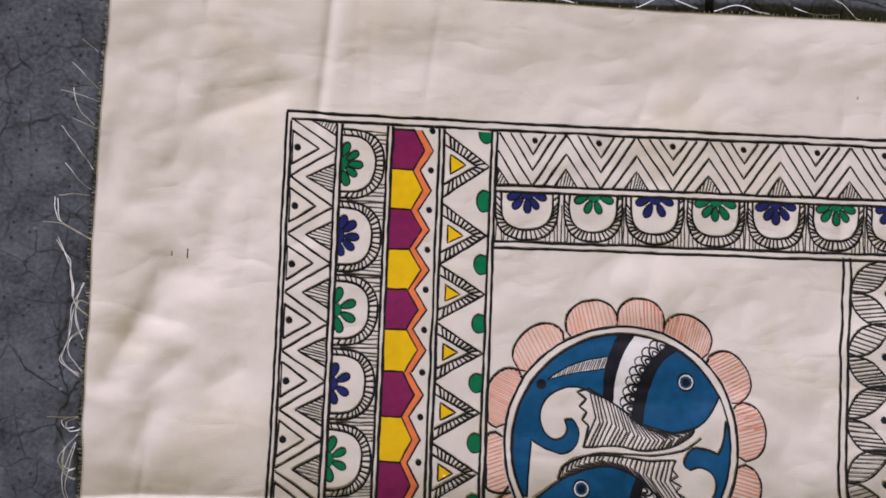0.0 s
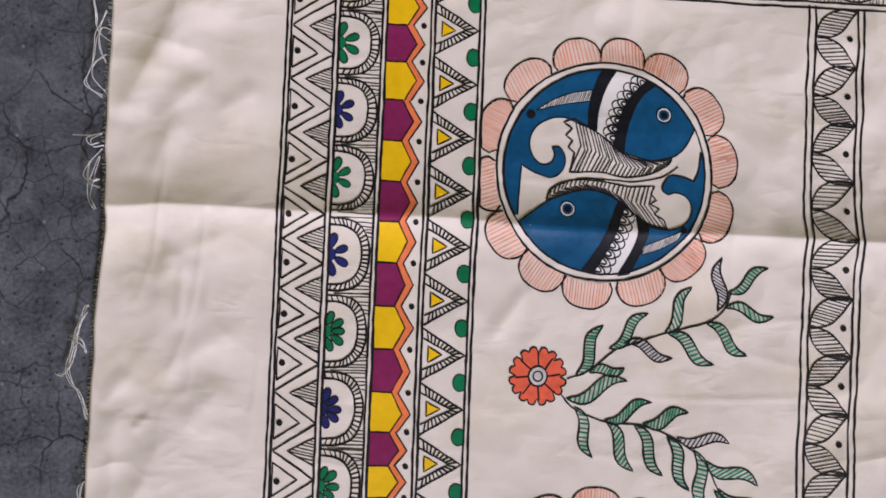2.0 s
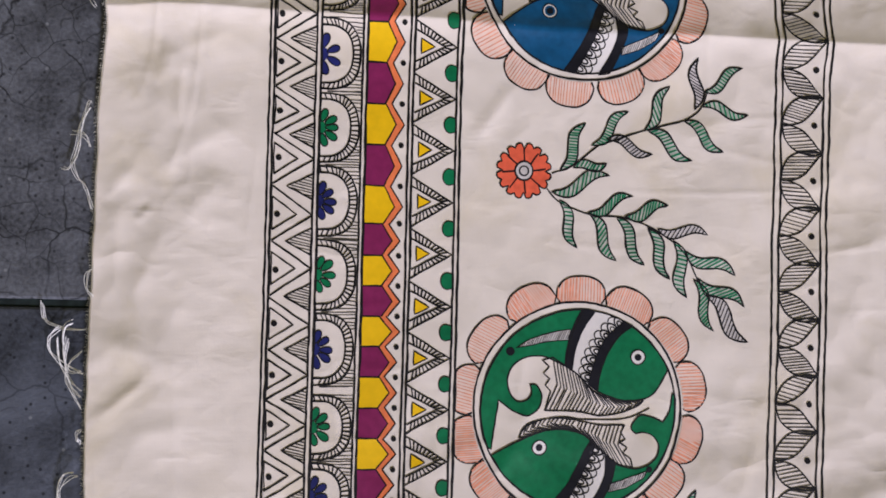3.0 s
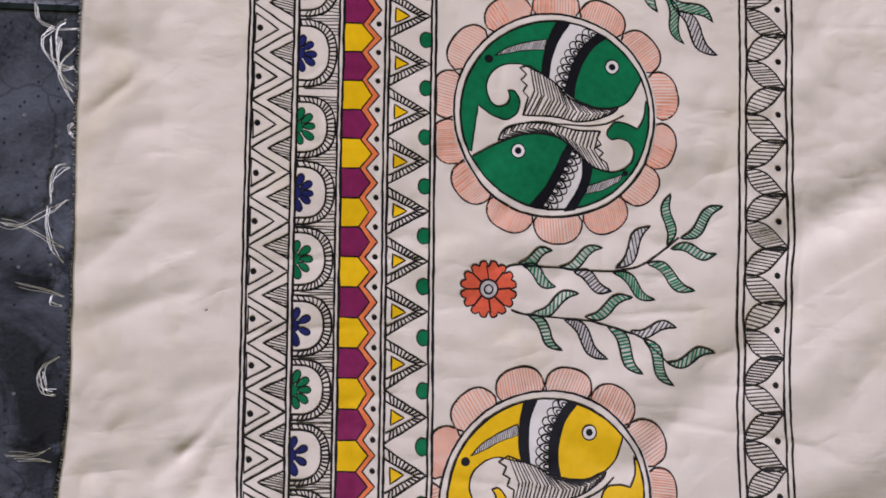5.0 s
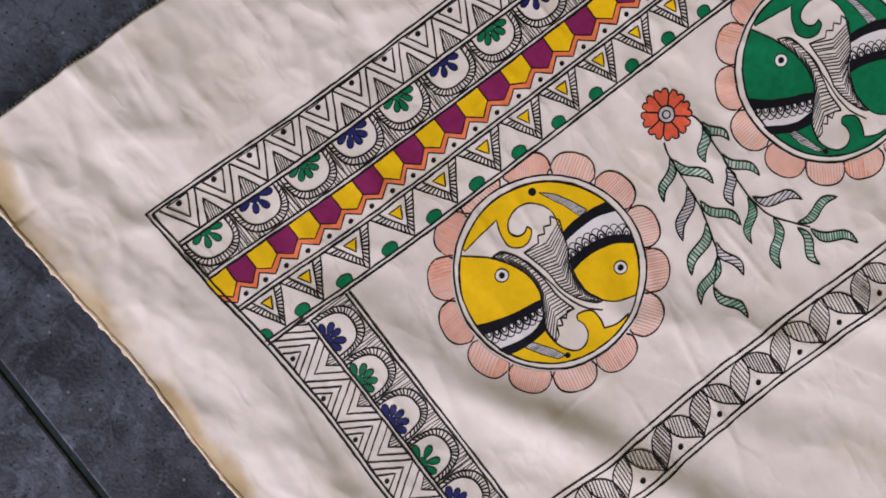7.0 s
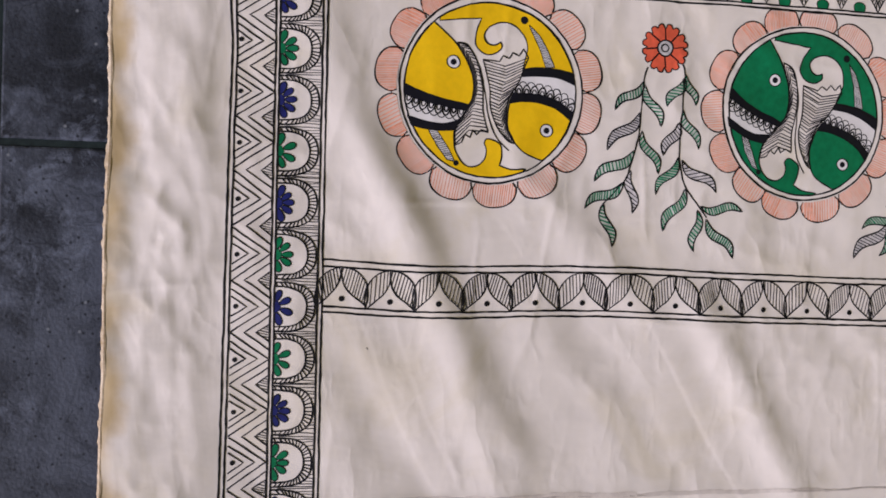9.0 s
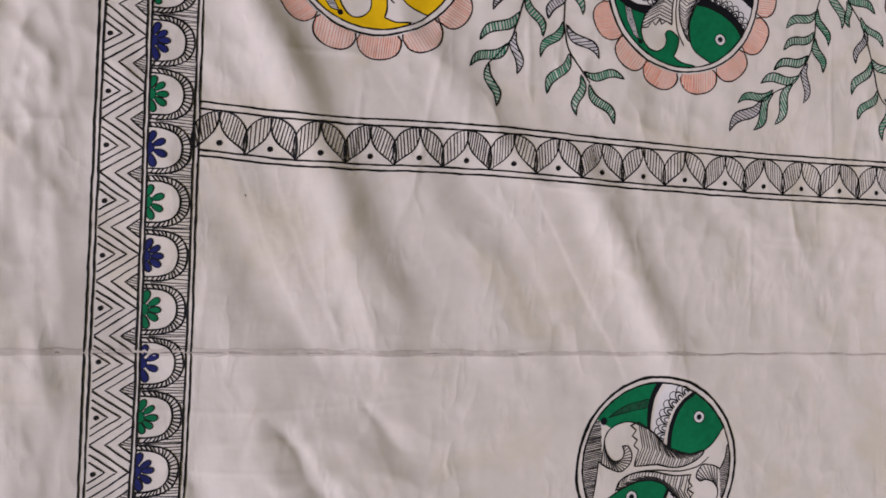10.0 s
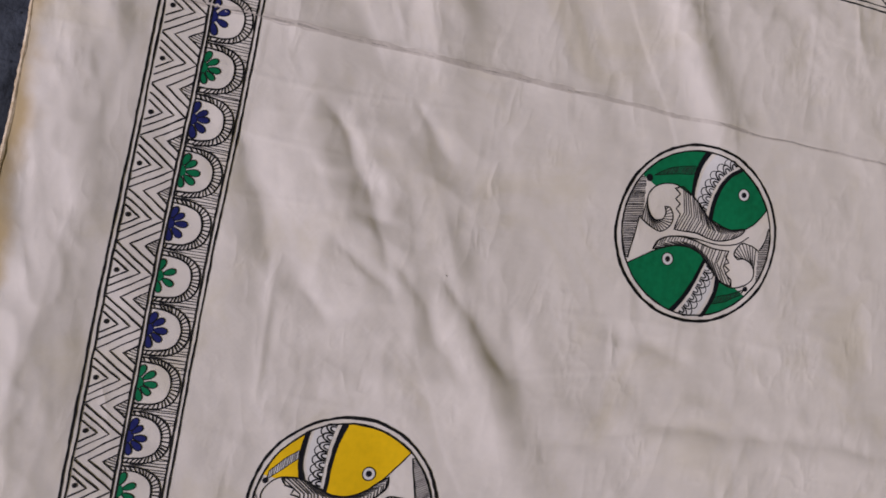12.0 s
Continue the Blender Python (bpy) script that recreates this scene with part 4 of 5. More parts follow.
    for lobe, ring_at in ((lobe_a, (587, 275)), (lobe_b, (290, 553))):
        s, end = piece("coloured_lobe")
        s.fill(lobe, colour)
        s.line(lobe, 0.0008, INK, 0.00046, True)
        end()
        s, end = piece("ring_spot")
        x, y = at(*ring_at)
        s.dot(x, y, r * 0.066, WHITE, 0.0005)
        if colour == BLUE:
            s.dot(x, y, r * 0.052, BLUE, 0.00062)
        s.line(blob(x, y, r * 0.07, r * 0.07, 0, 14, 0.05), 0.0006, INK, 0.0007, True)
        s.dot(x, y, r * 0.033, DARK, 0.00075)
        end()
    # dark stripes and the pale bands between them
    stripes = (
        (curve(path(408, 130, 385, 175, 366, 240, 360, 302), 4), curve(path(384, 318, 392, 260, 415, 190, 452, 133), 4)),
        (curve(path(545, 165, 490, 215, 455, 280, 433, 362), 4), curve(path(463, 386, 470, 330, 490, 270, 525, 215, 574, 177), 4)),
        (curve(path(446, 532, 430, 562, 408, 612, 368, 680, 322, 737), 4), curve(path(357, 745, 402, 680, 440, 600, 462, 545), 4)),
        (curve(path(490, 575, 490, 640, 465, 700, 430, 754), 4), curve(path(466, 748, 491, 706, 515, 650, 522, 602), 4)),
    )
    pales = (
        curve(path(452, 133, 415, 190, 392, 260, 384, 318), 4) + curve(path(433, 362, 455, 280, 490, 215, 545, 165), 4) + arc(62, 80, 0.93, 8),
        curve(path(462, 545, 440, 600, 402, 680, 357, 745), 4) + curve(path(430, 754, 465, 700, 490, 640, 490, 575), 4),
    )
    for k, pale in enumerate(pales):
        s, end = piece("scaled_stripe")
        s.fill(pale, WHITE, 0.00024)
        rows = ((545, 168, 490, 218, 455, 283, 434, 355), (462, 550, 440, 602, 402, 682, 360, 742))[k]
        base = resample(curve(path(*rows), 6), 0.0001, False)
        count = 8 if tinted else 7
        for i in range(count):
            p0, p1 = Vector(base[int(len(base) * i / count)]), Vector(base[min(len(base) - 1, int(len(base) * (i + 1) / count))])
            d = p1 - p0
            n = Vector((-d.y, d.x))
            to = Vector(at(420, 240)) if k == 0 else Vector(at(480, 660))
            if n.dot(to - p0) < 0:
                n = -n
            for size in (1.0, 0.55):
                q0, q1 = p0.lerp(p1, 0.5 - 0.5 * size), p0.lerp(p1, 0.5 + 0.5 * size)
                s.line([tuple(q0 + (q1 - q0) * (0.5 - 0.5 * math.cos(f)) + n * 1.05 * size * math.sin(f)) for f in np.linspace(0, math.pi, 9)], 0.00085, INK, 0.00046, False, 0.0001)
            q0, q1 = p0.lerp(p1, 0.5) + n * 0.95, p0.lerp(p1, 1.5) + n * 0.95
            if i < count - 1:
                s.line([tuple(q0 + (q1 - q0) * (0.5 - 0.5 * math.cos(f)) + n * 0.5 * math.sin(f)) for f in np.linspace(0, math.pi, 9)], 0.0006, INK, 0.00046, False, 0.0001)
        end()
    for (one, two), pale_last in zip(stripes, (True, False, True, False)):
        s, end = piece("dark_stripe")
        stripe = one + two
        if not tinted:
            # half as broad: the edge beside the pale band moves in
            keep, move = (one, two[::-1]) if pale_last else (two[::-1], one)
            drawn = [tuple(Vector(p).lerp(keep[round(k * (len(keep) - 1) / (len(move) - 1))], 0.5)) for k, p in enumerate(move)]
            stripe = keep + drawn[::-1]
        s.fill(stripe, DARK, 0.00044)
        s.line(stripe, 0.0005, DARK, 0.00054, True)
        end()
    # hatched fans
    fan_a = path(322, 275, 290, 285, 312, 305, 294, 325, 314, 342, 300, 362, 318, 380, 300, 440) + curve(path(300, 440, 395, 442, 470, 458, 540, 450, 590, 425, 606, 403), 4)[1:]
    fan_a += curve(path(550, 413, 500, 406, 450, 382, 400, 330, 345, 290), 4)
    fan_b = curve(path(226, 522, 240, 490, 280, 470, 330, 463, 390, 468, 430, 477, 480, 487, 552, 487), 4) + path(540, 510, 556, 530, 536, 540, 562, 556, 546, 572, 572, 590, 578, 616)
    fan_b += curve(path(578, 616, 530, 605, 490, 575, 446, 533, 420, 513, 370, 497, 310, 500, 250, 519), 4)[1:]
    edges_a = ((322, 275, 345, 290, 400, 330, 450, 382, 500, 406, 550, 413, 606, 403), (300, 440, 395, 442, 470, 458, 540, 450, 590, 425, 606, 403))
    edges_b = ((552, 487, 480, 487, 430, 477, 390, 468, 330, 463, 280, 470, 240, 490, 226, 522), (578, 616, 530, 605, 490, 575, 446, 533, 420, 513, 370, 497, 310, 500, 250, 519, 226, 522))
    for fan, edges in ((fan_a, edges_a), (fan_b, edges_b)):
        s, end = piece("hatched_fan")
        up, low = [resample(curve(path(*e), 6), 0.0002, False) for e in edges]
        rungs = 26
        for i in range(rungs):
            f = (i + 0.3 + random.uniform(-0.15, 0.15)) / (rungs + 2)
            g = f + 0.08
            ends = [e[min(len(e) - 1, int(f * len(e)))] for e in (up, low)]
            bend = [e[min(len(e) - 1, int(g * len(e)))] for e in (up, low)]
            mid = tuple(Vector(bend[0]).lerp(bend[1], 0.5 + random.uniform(-0.05, 0.05)))
            s.line([ends[0], mid, ends[1]], 0.00062, FINE_INK, 0.0004, False, 0.0002)
        s.line(fan, 0.0008, INK, 0.00046, True)
        end()
    s, end = piece("dividing_wave")
    s.line(curve(path(225, 525, 250, 485, 330, 460, 420, 466, 500, 472, 570, 462, 625, 430), 4), 0.0007)
    end()


def clip_half(poly, point, normal):
    """The part of a shape on the normal's side of a line."""
    out = []
    for a, b in zip(poly, poly[1:] + poly[:1]):
        da, db = (Vector(a) - point).dot(normal), (Vector(b) - point).dot(normal)
        if da >= 0:
            out.append(a)
        if (da >= 0) != (db >= 0):
            out.append(tuple(Vector(a).lerp(b, da / (da - db))))
    return out


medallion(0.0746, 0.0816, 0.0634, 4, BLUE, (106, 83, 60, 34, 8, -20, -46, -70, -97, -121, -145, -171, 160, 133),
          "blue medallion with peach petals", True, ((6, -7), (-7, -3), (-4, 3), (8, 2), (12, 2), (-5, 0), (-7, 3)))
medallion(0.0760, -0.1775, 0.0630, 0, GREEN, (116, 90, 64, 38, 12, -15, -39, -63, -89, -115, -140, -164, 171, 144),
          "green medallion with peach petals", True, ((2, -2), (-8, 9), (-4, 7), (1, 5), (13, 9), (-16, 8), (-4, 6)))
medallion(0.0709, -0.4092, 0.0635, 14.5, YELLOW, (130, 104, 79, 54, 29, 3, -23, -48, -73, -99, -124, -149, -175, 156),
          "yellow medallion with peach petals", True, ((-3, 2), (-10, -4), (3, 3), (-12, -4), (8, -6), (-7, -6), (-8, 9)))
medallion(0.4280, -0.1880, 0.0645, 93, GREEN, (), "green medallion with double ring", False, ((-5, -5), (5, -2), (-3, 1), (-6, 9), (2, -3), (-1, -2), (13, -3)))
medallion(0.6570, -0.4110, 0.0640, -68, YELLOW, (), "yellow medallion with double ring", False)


# ---- flower sprigs ----
def bloom(root, cx, cy, r):
    s = Sketch()
    rim = []
    for i in range(64):
        a = 2 * math.pi * i / 64
        w = (i % 8) / 8
        k = 0.90 + 0.14 * abs(math.sin(math.pi * (w * 2))) ** 0.6 - (0.10 if w == 0 else 0)
        rim.append((cx + r * k * math.cos(a), cy + r * k * math.sin(a)))
    s.fill(rim, CORAL)
    s.line(rim, 0.0008, INK, 0.00046, True, 0.0001)
    for i in range(8):
        a = 2 * math.pi * i / 8 + random.uniform(-0.05, 0.05)
        s.line([(cx + r * 0.36 * math.cos(a), cy + r * 0.36 * math.sin(a)), (cx + r * 0.82 * math.cos(a + 0.06), cy + r * 0.86 * math.sin(a + 0.06))], 0.0009)
    s.dot(cx, cy, r * 0.34, PALEGREY, 0.0004)
    s.line(blob(cx, cy, r * 0.34, r * 0.36, 0, 16, 0.05), 0.0010, INK, 0.0005, True)
    s.line(blob(cx, cy, r * 0.16, r * 0.17, 0, 12, 0.05), 0.0010, INK, 0.0005, True)
    s.done("flower", root, "coral red eight-petalled flower")


def pen_leaf(root, bx, by, tx, ty, green, side):
    """A curling leaf with slanted pencil strokes inside a pen outline."""
    b, t = Vector((bx, by)), Vector((tx, ty))
    d = t - b
    n = Vector((-d.y, d.x)) * side
    fat = 0.105 if d.length > 0.027 else 0.14
    up, down = [], []
    for f in np.linspace(0, 1, 13):
        mid = b + d * f + n * 0.085 * math.sin(2 * math.pi * f)
        w = fat * math.sin(math.pi * min(1.0, f * 1.02)) ** 0.75
        up.append(tuple(mid + n * w))
        down.append(tuple(mid - n * w))
    shape = up + down[-2:0:-1]
    s = Sketch()
    s.fill(shape, PALEGREEN if green else PALEGREY, 0.00026)
    s.hatch(shape, math.atan2(d.y, d.x) + random.choice((0.9, 1.1, 2.0)), random.uniform(0.0017, 0.0025), 0.00085 if green else 0.0006, LEAFGREEN if green else FINE_INK, 0.00046)
    s.line(shape, 0.0009, INK, 0.0005, True)
    s.done("leaf", root)


def sprig(label, flower, stems):
    root = part_empty("flower_sprig", cloth, label)
    bloom(root, *flower)
    for stem, leaves in stems:
        s = Sketch()
        s.line(curve(stem, 5), 0.0009)
        s.done("stem", root)
        for k, (bx, by, tx, ty, green) in enumerate(leaves):
            cross = (stem[-1][0] - stem[0][0]) * (ty - by) - (stem[-1][1] - stem[0][1]) * (tx - bx)
            pen_leaf(root, bx, by, tx, ty, green, 1 if cross < 0 else -1)


STEM_A = [(0.057, -0.038), (0.069, -0.033), (0.084, -0.021), (0.096, -0.016), (0.113, -0.01), (0.137, -0.003), (0.148, 0.005), (0.152, 0.017)]
LEAVES_A = [(0.062, -0.036, 0.077, -0.007, 1), (0.07, -0.034, 0.09, -0.031, 1), (0.081, -0.02, 0.103, 0.001, 1), (0.09, -0.016, 0.118, -0.024, 0),
            (0.113, -0.01, 0.128, 0.017, 1), (0.115, -0.01, 0.143, -0.027, 1), (0.137, -0.003, 0.162, -0.021, 1), (0.144, 0.004, 0.145, 0.035, 0),
            (0.15, 0.015, 0.173, 0.03, 1), (0.148, 0.006, 0.177, 0.002, 1)]
STEM_B = [(0.054, -0.047), (0.062, -0.055), (0.082, -0.062), (0.101, -0.063), (0.119, -0.069), (0.132, -0.077), (0.14, -0.085), (0.147, -0.098), (0.152, -0.108)]
LEAVES_B = [(0.057, -0.049, 0.092, -0.038, 1), (0.062, -0.054, 0.073, -0.082, 1), (0.079, -0.061, 0.107, -0.05, 1), (0.08, -0.061, 0.097, -0.089, 1),
            (0.102, -0.062, 0.128, -0.055, 1), (0.097, -0.063, 0.114, -0.091, 1), (0.122, -0.069, 0.153, -0.072, 0), (0.116, -0.069, 0.13, -0.099, 1),
            (0.132, -0.076, 0.141, -0.11, 1), (0.139, -0.082, 0.171, -0.096, 1), (0.148, -0.098, 0.177, -0.115, 1), (0.145, -0.099, 0.158, -0.13, 1),
            (0.152, -0.108, 0.179, -0.136, 0)]
sprig("coral flower with two leafy green stems", (0.040, -0.037, 0.0160), ((STEM_A, LEAVES_A), (STEM_B, LEAVES_B)))
STEM_C = [(0.045, -0.272), (0.053, -0.27), (0.081, -0.272), (0.11, -0.273), (0.13, -0.269), (0.144, -0.259), (0.153, -0.252)]
LEAVES_C = [(0.053, -0.269, 0.074, -0.261, 1), (0.055, -0.27, 0.076, -0.283, 1), (0.078, -0.271, 0.105, -0.259, 1), (0.087, -0.274, 0.11, -0.285, 0),
            (0.113, -0.271, 0.135, -0.245, 0), (0.111, -0.274, 0.138, -0.29, 1), (0.133, -0.268, 0.163, -0.284, 1), (0.145, -0.257, 0.148, -0.225, 1),
            (0.154, -0.252, 0.181, -0.232, 1), (0.148, -0.259, 0.177, -0.261, 1)]
STEM_D = [(0.049, -0.297), (0.058, -0.3), (0.081, -0.302), (0.1, -0.304), (0.12, -0.31), (0.13, -0.314), (0.145, -0.328)]
LEAVES_D = [(0.062, -0.299, 0.09, -0.287, 1), (0.059, -0.3, 0.08, -0.321, 1), (0.094, -0.301, 0.123, -0.289, 1), (0.081, -0.303, 0.108, -0.326, 0),
            (0.108, -0.307, 0.13, -0.335, 1), (0.122, -0.309, 0.151, -0.307, 0), (0.13, -0.314, 0.149, -0.342, 1), (0.145, -0.328, 0.175, -0.322, 1)]
sprig("coral flower with two leafy green stems", (0.035, -0.285, 0.0165), ((STEM_C, LEAVES_C), (STEM_D, LEAVES_D)))

# thin brown line over a broader paler one along the long pressed fold
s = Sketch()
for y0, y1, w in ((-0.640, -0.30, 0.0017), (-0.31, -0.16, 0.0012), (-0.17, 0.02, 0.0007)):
    s.line([(fold_x(y) - 0.0006, y) for y in np.linspace(y0, y1, 90)], 2.1 * w, FOLD_TAN, 0.00022, False, 0.0006)
    s.line([(fold_x(y) - 0.0006, y) for y in np.linspace(y0, y1, 90)], 0.7 * w, FOLD_BROWN, 0.00030, False, 0.0004)
s.done("crease_line", cloth, "brown line along the pressed fold")

# small pen slips on the bare cloth
s = Sketch()
for x, y, dx, dy in ((-0.1575, 0.171, 0.0, 0.005), (-0.1655, 0.172, 0.0, 0.002), (-0.131, -0.300, 0.0015, 0.001), (0.20, 0.275, 0.001, 0.0015),
                     (0.40, -0.245, 0.0005, 0.0012), (0.49, -0.37, 0.001, 0.0012), (0.245, -0.49, 0.0012, 0.0008)):
    s.line([(x, y), (x + dx, y + dy)], 0.0004, FINE_INK)
s.done("ink_slips", cloth, "stray grey pen marks")


# ---- selvedge, fringe and loose threads ----
def build_selvedge():
    verts, faces = [], []
    n = 520
    for i in range(n + 1):
        x = LEFT + 0.004 + (RIGHT - LEFT - 0.004) * i / n
        y = edge_bottom(x)
        z = relief(x, y)
        inner = 0.0016 + 0.0010 * nz(x * 90, 0.3, 21.0)
        outer = 0.0008 + 0.0022 * max(0.0, nz(x * 180, 0.8, 22.0))
        verts += [(x, y - outer, z - 0.0003), (x, y + inner * 0.3, z + 0.0005), (x, y + inner, z + 0.0002)]
        if i:
            a = 3 * (i - 1)
            faces += [(a, a + 3, a + 4, a + 1), (a + 1, a + 4, a + 5, a + 2)]
    me = bpy.data.meshes.new("selvedge")
    me.from_pydata(verts, [], faces)
    me.materials.append(TAN)
    ob = new("selvedge", me)
    ob.parent = cloth
    tagged(ob, "tan woven selvedge, ragged and stained")


def tube(verts, faces, pts, r):
    """A thread as a three-sided tube."""
    base = len(verts)
    for i, p in enumerate(pts):
        a, b = Vector(pts[max(0, i - 1)]), Vector(pts[min(len(pts) - 1, i + 1)])
        d = (b - a).normalized() if (b - a).length > 0 else Vector((1, 0, 0))
        side = d.cross(Vector((0, 0, 1)))
        side = side.normalized() if side.length > 1e-6 else Vector((1, 0, 0))
        up = side.cross(d)
        for k in range(3):
            f = 2 * math.pi * k / 3
            verts.append(tuple(Vector(p) + side * r * math.cos(f) + up * r * math.sin(f)))
        if i:
            o = base + 3 * (i - 1)
            for k in range(3):
                faces.append((o + k, o + (k + 1) % 3, o + 3 + (k + 1) % 3, o + 3 + k))


def build_fringe():
    verts, faces = [], []
    y = BOTTOM + 0.01
    while y < TOP - 0.002:
        x = edge_left(y)
        z = relief(x, y)
        long = random.uniform(0.0006, 0.0022)
        lean = random.uniform(-0.0012, 0.0012)
        tube(verts, faces, [(x + 0.001, y, z + 0.0003), (x - long * 0.5, y + lean * 0.4, z + 0.0005), (x - long, y + lean, z + 0.0003)], 0.00010)
        y += random.uniform(0.0006, 0.0016)
    x = LEFT + 0.01
    while x < RIGHT:
        y = edge_top(x)
        z = relief(x, y)
        long = random.uniform(0.0006, 0.002)
        tube(verts, faces, [(x, y - 0.001, z), (x + random.uniform(-0.001, 0.001), y + long, z - 0.0006)], 0.00010)
        x += random.uniform(0.0015, 0.004)
    me = bpy.data.meshes.new("fringe")
    me.from_pydata(verts, [], faces)
    me.materials.append(THREAD)
    ob = new("fringe", me)
    ob.parent = cloth
    tagged(ob, "short frayed cream thread ends", "", "", "stuff")


def loose_thread(pts, strands=1, r=0.00020):
    verts, faces = [], []
    for _ in range(strands):
        jx, jy = random.uniform(-0.0017, 0.0017), random.uniform(-0.0017, 0.0017)
        kink = random.uniform(0, 90)
        path = curve([(x + jx * (i > 0) * random.uniform(0.3, 1.4), y + jy * (i > 0) * random.uniform(0.3, 1.4)) for i, (x, y) in enumerate(pts)], 7)
        out = []
        for i, (x, y) in enumerate(path):
            x, y = x + 0.0008 * nz(x * 130, y * 130, kink), y + 0.0008 * nz(x * 130, y * 130, kink + 7)
            over = smooth(x, LEFT - 0.016, LEFT + 0.001) if y < TOP - 0.002 else 1 - smooth(y, TOP - 0.002, TOP + 0.003)
            out.append((x, y, FLOOR_Z + 0.0006 + 0.0022 + 0.0035 * abs(nz(x * 60, y * 60, jx * 900)) + over * (relief(x, y) + 0.0003 - FLOOR_Z)))
        tube(verts, faces, out, r)
    me = bpy.data.meshes.new("loose_thread")
    me.from_pydata(verts, [], faces)
    me.materials.append(THREAD)
    ob = new("loose_thread", me)
    ob.parent = cloth


build_selvedge()
build_fringe()
# left edge, from the upper corner down
loose_thread(((-0.2095, 0.2766), (-0.2141, 0.2799), (-0.2198, 0.2829)), 1)
loose_thread(((-0.2083, 0.2576), (-0.2144, 0.2624), (-0.2182, 0.2670), (-0.2219, 0.2704)), 1)
loose_thread(((-0.2084, 0.2501), (-0.2168, 0.2541), (-0.2277, 0.2562)), 1)
loose_thread(((-0.2076, 0.2361), (-0.2159, 0.2398), (-0.2219, 0.2419)), 1)
loose_thread(((-0.2095, 0.2381), (-0.2168, 0.2436), (-0.2210, 0.2509), (-0.2225, 0.2568)), 1)
loose_thread(((-0.2080, 0.2148), (-0.2165, 0.2257), (-0.2219, 0.2329), (-0.2274, 0.2380)), 1)
loose_thread(((-0.2080, 0.2044), (-0.2154, 0.2079), (-0.2226, 0.2173)), 1)
loose_thread(((-0.2092, 0.2008), (-0.2165, 0.2028), (-0.2263, 0.2017)), 1)
loose_thread(((-0.2070, 0.1786), (-0.2182, 0.1832), (-0.2262, 0.1875), (-0.2284, 0.1992)), 2)
loose_thread(((-0.2070, 0.1786), (-0.2212, 0.1854), (-0.2310, 0.1861)), 1)
loose_thread(((-0.2054, 0.1390), (-0.2129, 0.1445), (-0.2148, 0.1562), (-0.2178, 0.1678), (-0.2241, 0.1770)), 2)
loose_thread(((-0.2058, 0.1457), (-0.2130, 0.1454), (-0.2123, 0.1343), (-0.2084, 0.1271)), 2)
loose_thread(((-0.2087, 0.1324), (-0.2163, 0.1254), (-0.2158, 0.1181), (-0.2079, 0.1102)), 2)
loose_thread(((-0.2093, 0.1564), (-0.2129, 0.1445), (-0.2153, 0.1269), (-0.2183, 0.1165), (-0.2079, 0.1097)), 2)
loose_thread(((-0.2077, 0.0879), (-0.2151, 0.0873), (-0.2250, 0.0873)), 1)
loose_thread(((-0.2077, 0.0879), (-0.2150, 0.0856), (-0.2133, 0.0813), (-0.2082, 0.0821)), 2)
loose_thread(((-0.2074, 0.0792), (-0.2140, 0.0703), (-0.2164, 0.0631), (-0.2105, 0.0598), (-0.2078, 0.0619)), 2)
loose_thread(((-0.2080, 0.0748), (-0.2113, 0.0632), (-0.2124, 0.0545), (-0.2074, 0.0461)), 2)
loose_thread(((-0.2058, 0.0576), (-0.2139, 0.0603), (-0.2146, 0.0718)), 2)
loose_thread(((-0.2097, -0.0074), (-0.2122, -0.0075), (-0.2161, -0.0207), (-0.2169, -0.0321), (-0.2218, -0.0437), (-0.2258, -0.0442)), 3)
loose_thread(((-0.2099, -0.0107), (-0.2149, -0.0190), (-0.2167, -0.0289), (-0.2203, -0.0420), (-0.2168, -0.0500), (-0.2123, -0.0547), (-0.2074, -0.0682)), 3)
loose_thread(((-0.2097, -0.0325), (-0.2140, -0.0255), (-0.2210, -0.0242)), 3)
loose_thread(((-0.2055, -0.1014), (-0.2091, -0.1047), (-0.2094, -0.1128), (-0.2055, -0.1182)), 3)
loose_thread(((-0.2089, -0.1359), (-0.2213, -0.1355), (-0.2317, -0.1309), (-0.2339, -0.1214)), 3)
loose_thread(((-0.2088, -0.1609), (-0.2195, -0.1579), (-0.2285, -0.1501), (-0.2306, -0.1421), (-0.2244, -0.1356)), 3)
loose_thread(((-0.2091, -0.1705), (-0.2171, -0.1642), (-0.2227, -0.1548), (-0.2242, -0.1420)), 3)
loose_thread(((-0.2095, -0.1593), (-0.2188, -0.1595), (-0.2217, -0.1483), (-0.2222, -0.1356), (-0.2162, -0.1322)), 3)
loose_thread(((-0.2096, -0.1737), (-0.2160, -0.1674), (-0.2196, -0.1547), (-0.2189, -0.1419)), 3)
loose_thread(((-0.2099, -0.1481), (-0.2175, -0.1547), (-0.2193, -0.1643), (-0.2103, -0.1801)), 3)
loose_thread(((-0.2089, -0.1922), (-0.2116, -0.1945), (-0.2108, -0.1992), (-0.2093, -0.1976)), 3)
loose_thread(((-0.2097, -0.2183), (-0.2149, -0.2199), (-0.2200, -0.2253), (-0.2203, -0.2316)), 3)
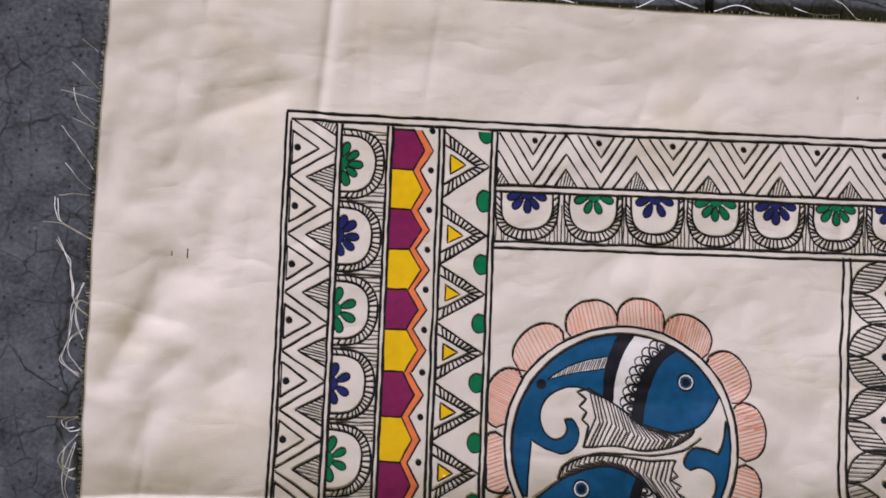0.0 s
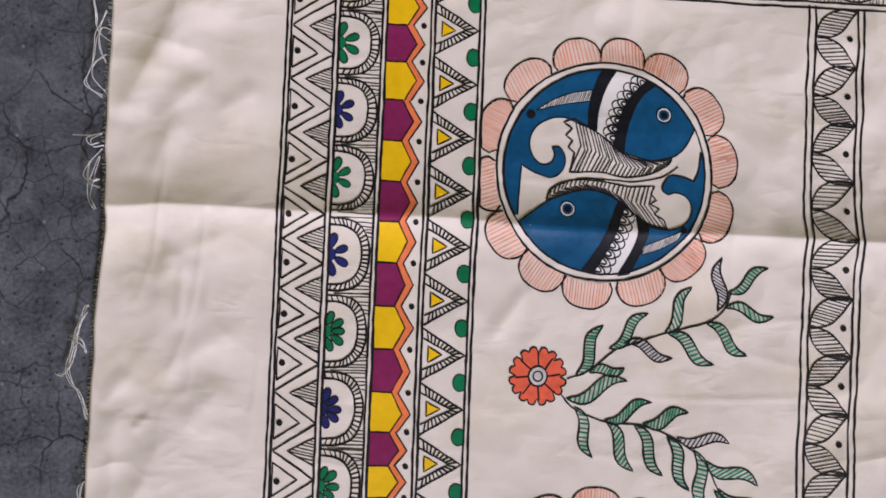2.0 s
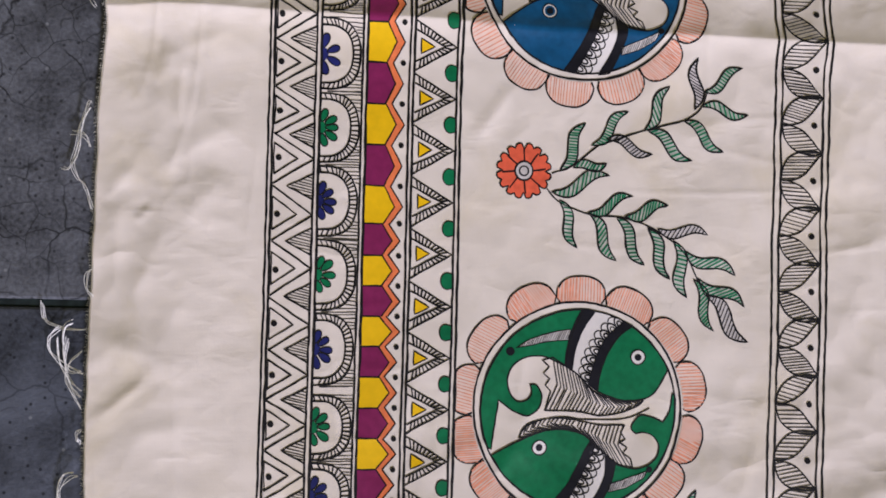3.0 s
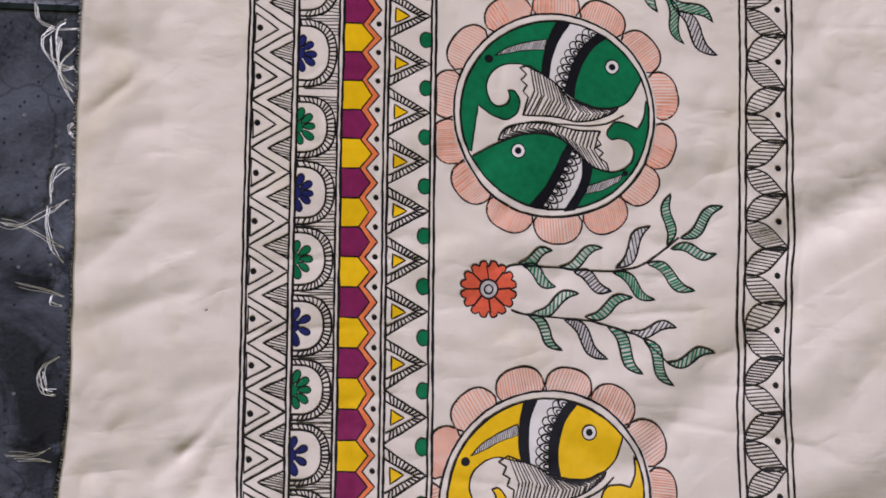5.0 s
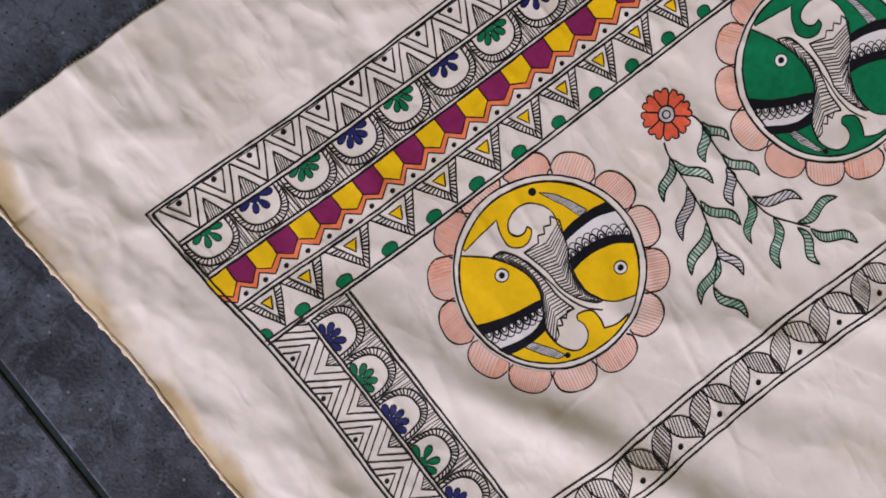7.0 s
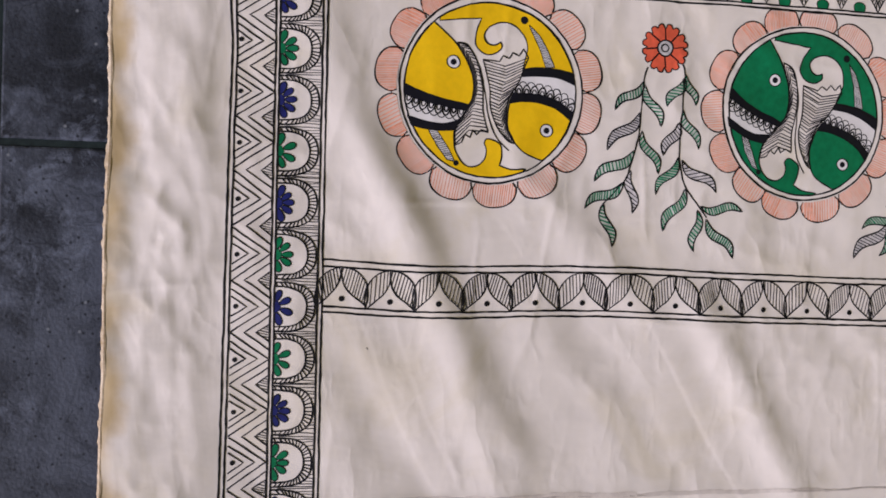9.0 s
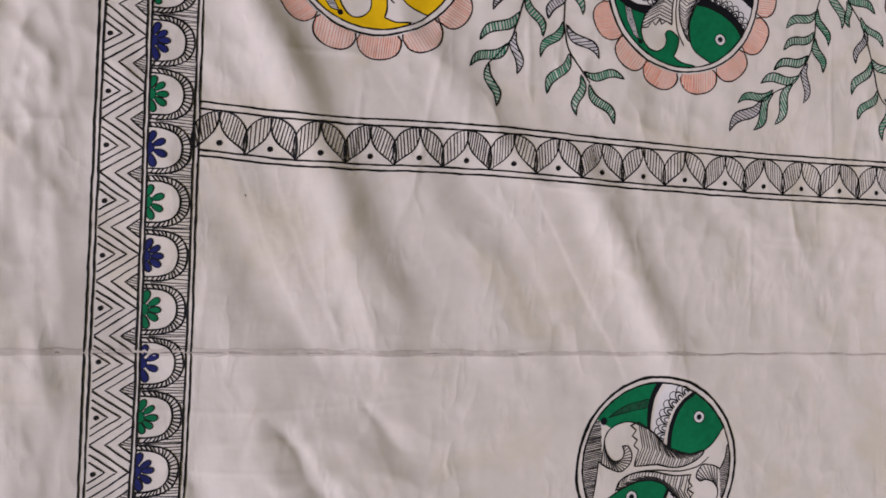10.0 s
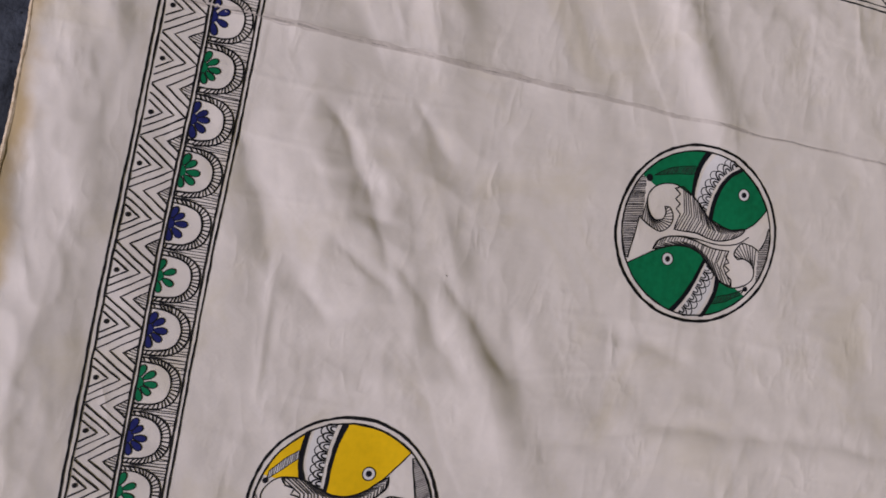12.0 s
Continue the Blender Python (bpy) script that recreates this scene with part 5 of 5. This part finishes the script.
loose_thread(((-0.2121, -0.2161), (-0.2190, -0.2189), (-0.2215, -0.2275), (-0.2213, -0.2399)), 3)
loose_thread(((-0.2097, -0.2370), (-0.2243, -0.2458), (-0.2391, -0.2531), (-0.2558, -0.2481)), 3)
loose_thread(((-0.2115, -0.2647), (-0.2218, -0.2595), (-0.2348, -0.2531), (-0.2470, -0.2507)), 3)
loose_thread(((-0.2109, -0.2734), (-0.2180, -0.2659), (-0.2215, -0.2524), (-0.2217, -0.2418)), 3)
loose_thread(((-0.2101, -0.2926), (-0.2179, -0.2905), (-0.2372, -0.2858)), 3)
loose_thread(((-0.2109, -0.2980), (-0.2180, -0.2957), (-0.2176, -0.2922)), 3)
loose_thread(((-0.2114, -0.3267), (-0.2187, -0.3325), (-0.2223, -0.3400), (-0.2196, -0.3454), (-0.2127, -0.3470)), 3)
loose_thread(((-0.2124, -0.3487), (-0.2178, -0.3462), (-0.2209, -0.3346)), 3)
loose_thread(((-0.2137, -0.3782), (-0.2229, -0.3821), (-0.2379, -0.3815)), 3)
loose_thread(((-0.2130, -0.3857), (-0.2224, -0.3848), (-0.2323, -0.3847)), 3)
loose_thread(((-0.2132, -0.4388), (-0.2174, -0.4334), (-0.2233, -0.4299)), 3)
loose_thread(((-0.2128, -0.4462), (-0.2206, -0.4481)), 3)
loose_thread(((-0.2130, -0.4681), (-0.2205, -0.4669), (-0.2234, -0.4686)), 3)
loose_thread(((-0.2125, -0.4781), (-0.2179, -0.4772), (-0.2210, -0.4726)), 3)
loose_thread(((-0.2123, -0.4931), (-0.2172, -0.4932)), 3)
for x0, pts in ((-0.135, ((0, 0), (0.012, 0.004), (0.03, 0.001))), (0.012, ((0, 0), (0.012, 0.003), (0.03, 0.001))), (0.075, ((0, 0), (0.016, 0.006), (0.034, 0.001))),
                (0.118, ((0, 0.001), (0.014, 0.005), (0.03, 0.000))), (0.165, ((0, 0.006), (0.012, 0.001), (0.026, 0.003))), (0.185, ((0.016, 0), (0.006, 0.008), (-0.006, 0.014)))):
    loose_thread([(x0 + dx, edge_top(x0) + dy) for dx, dy in pts], 1)
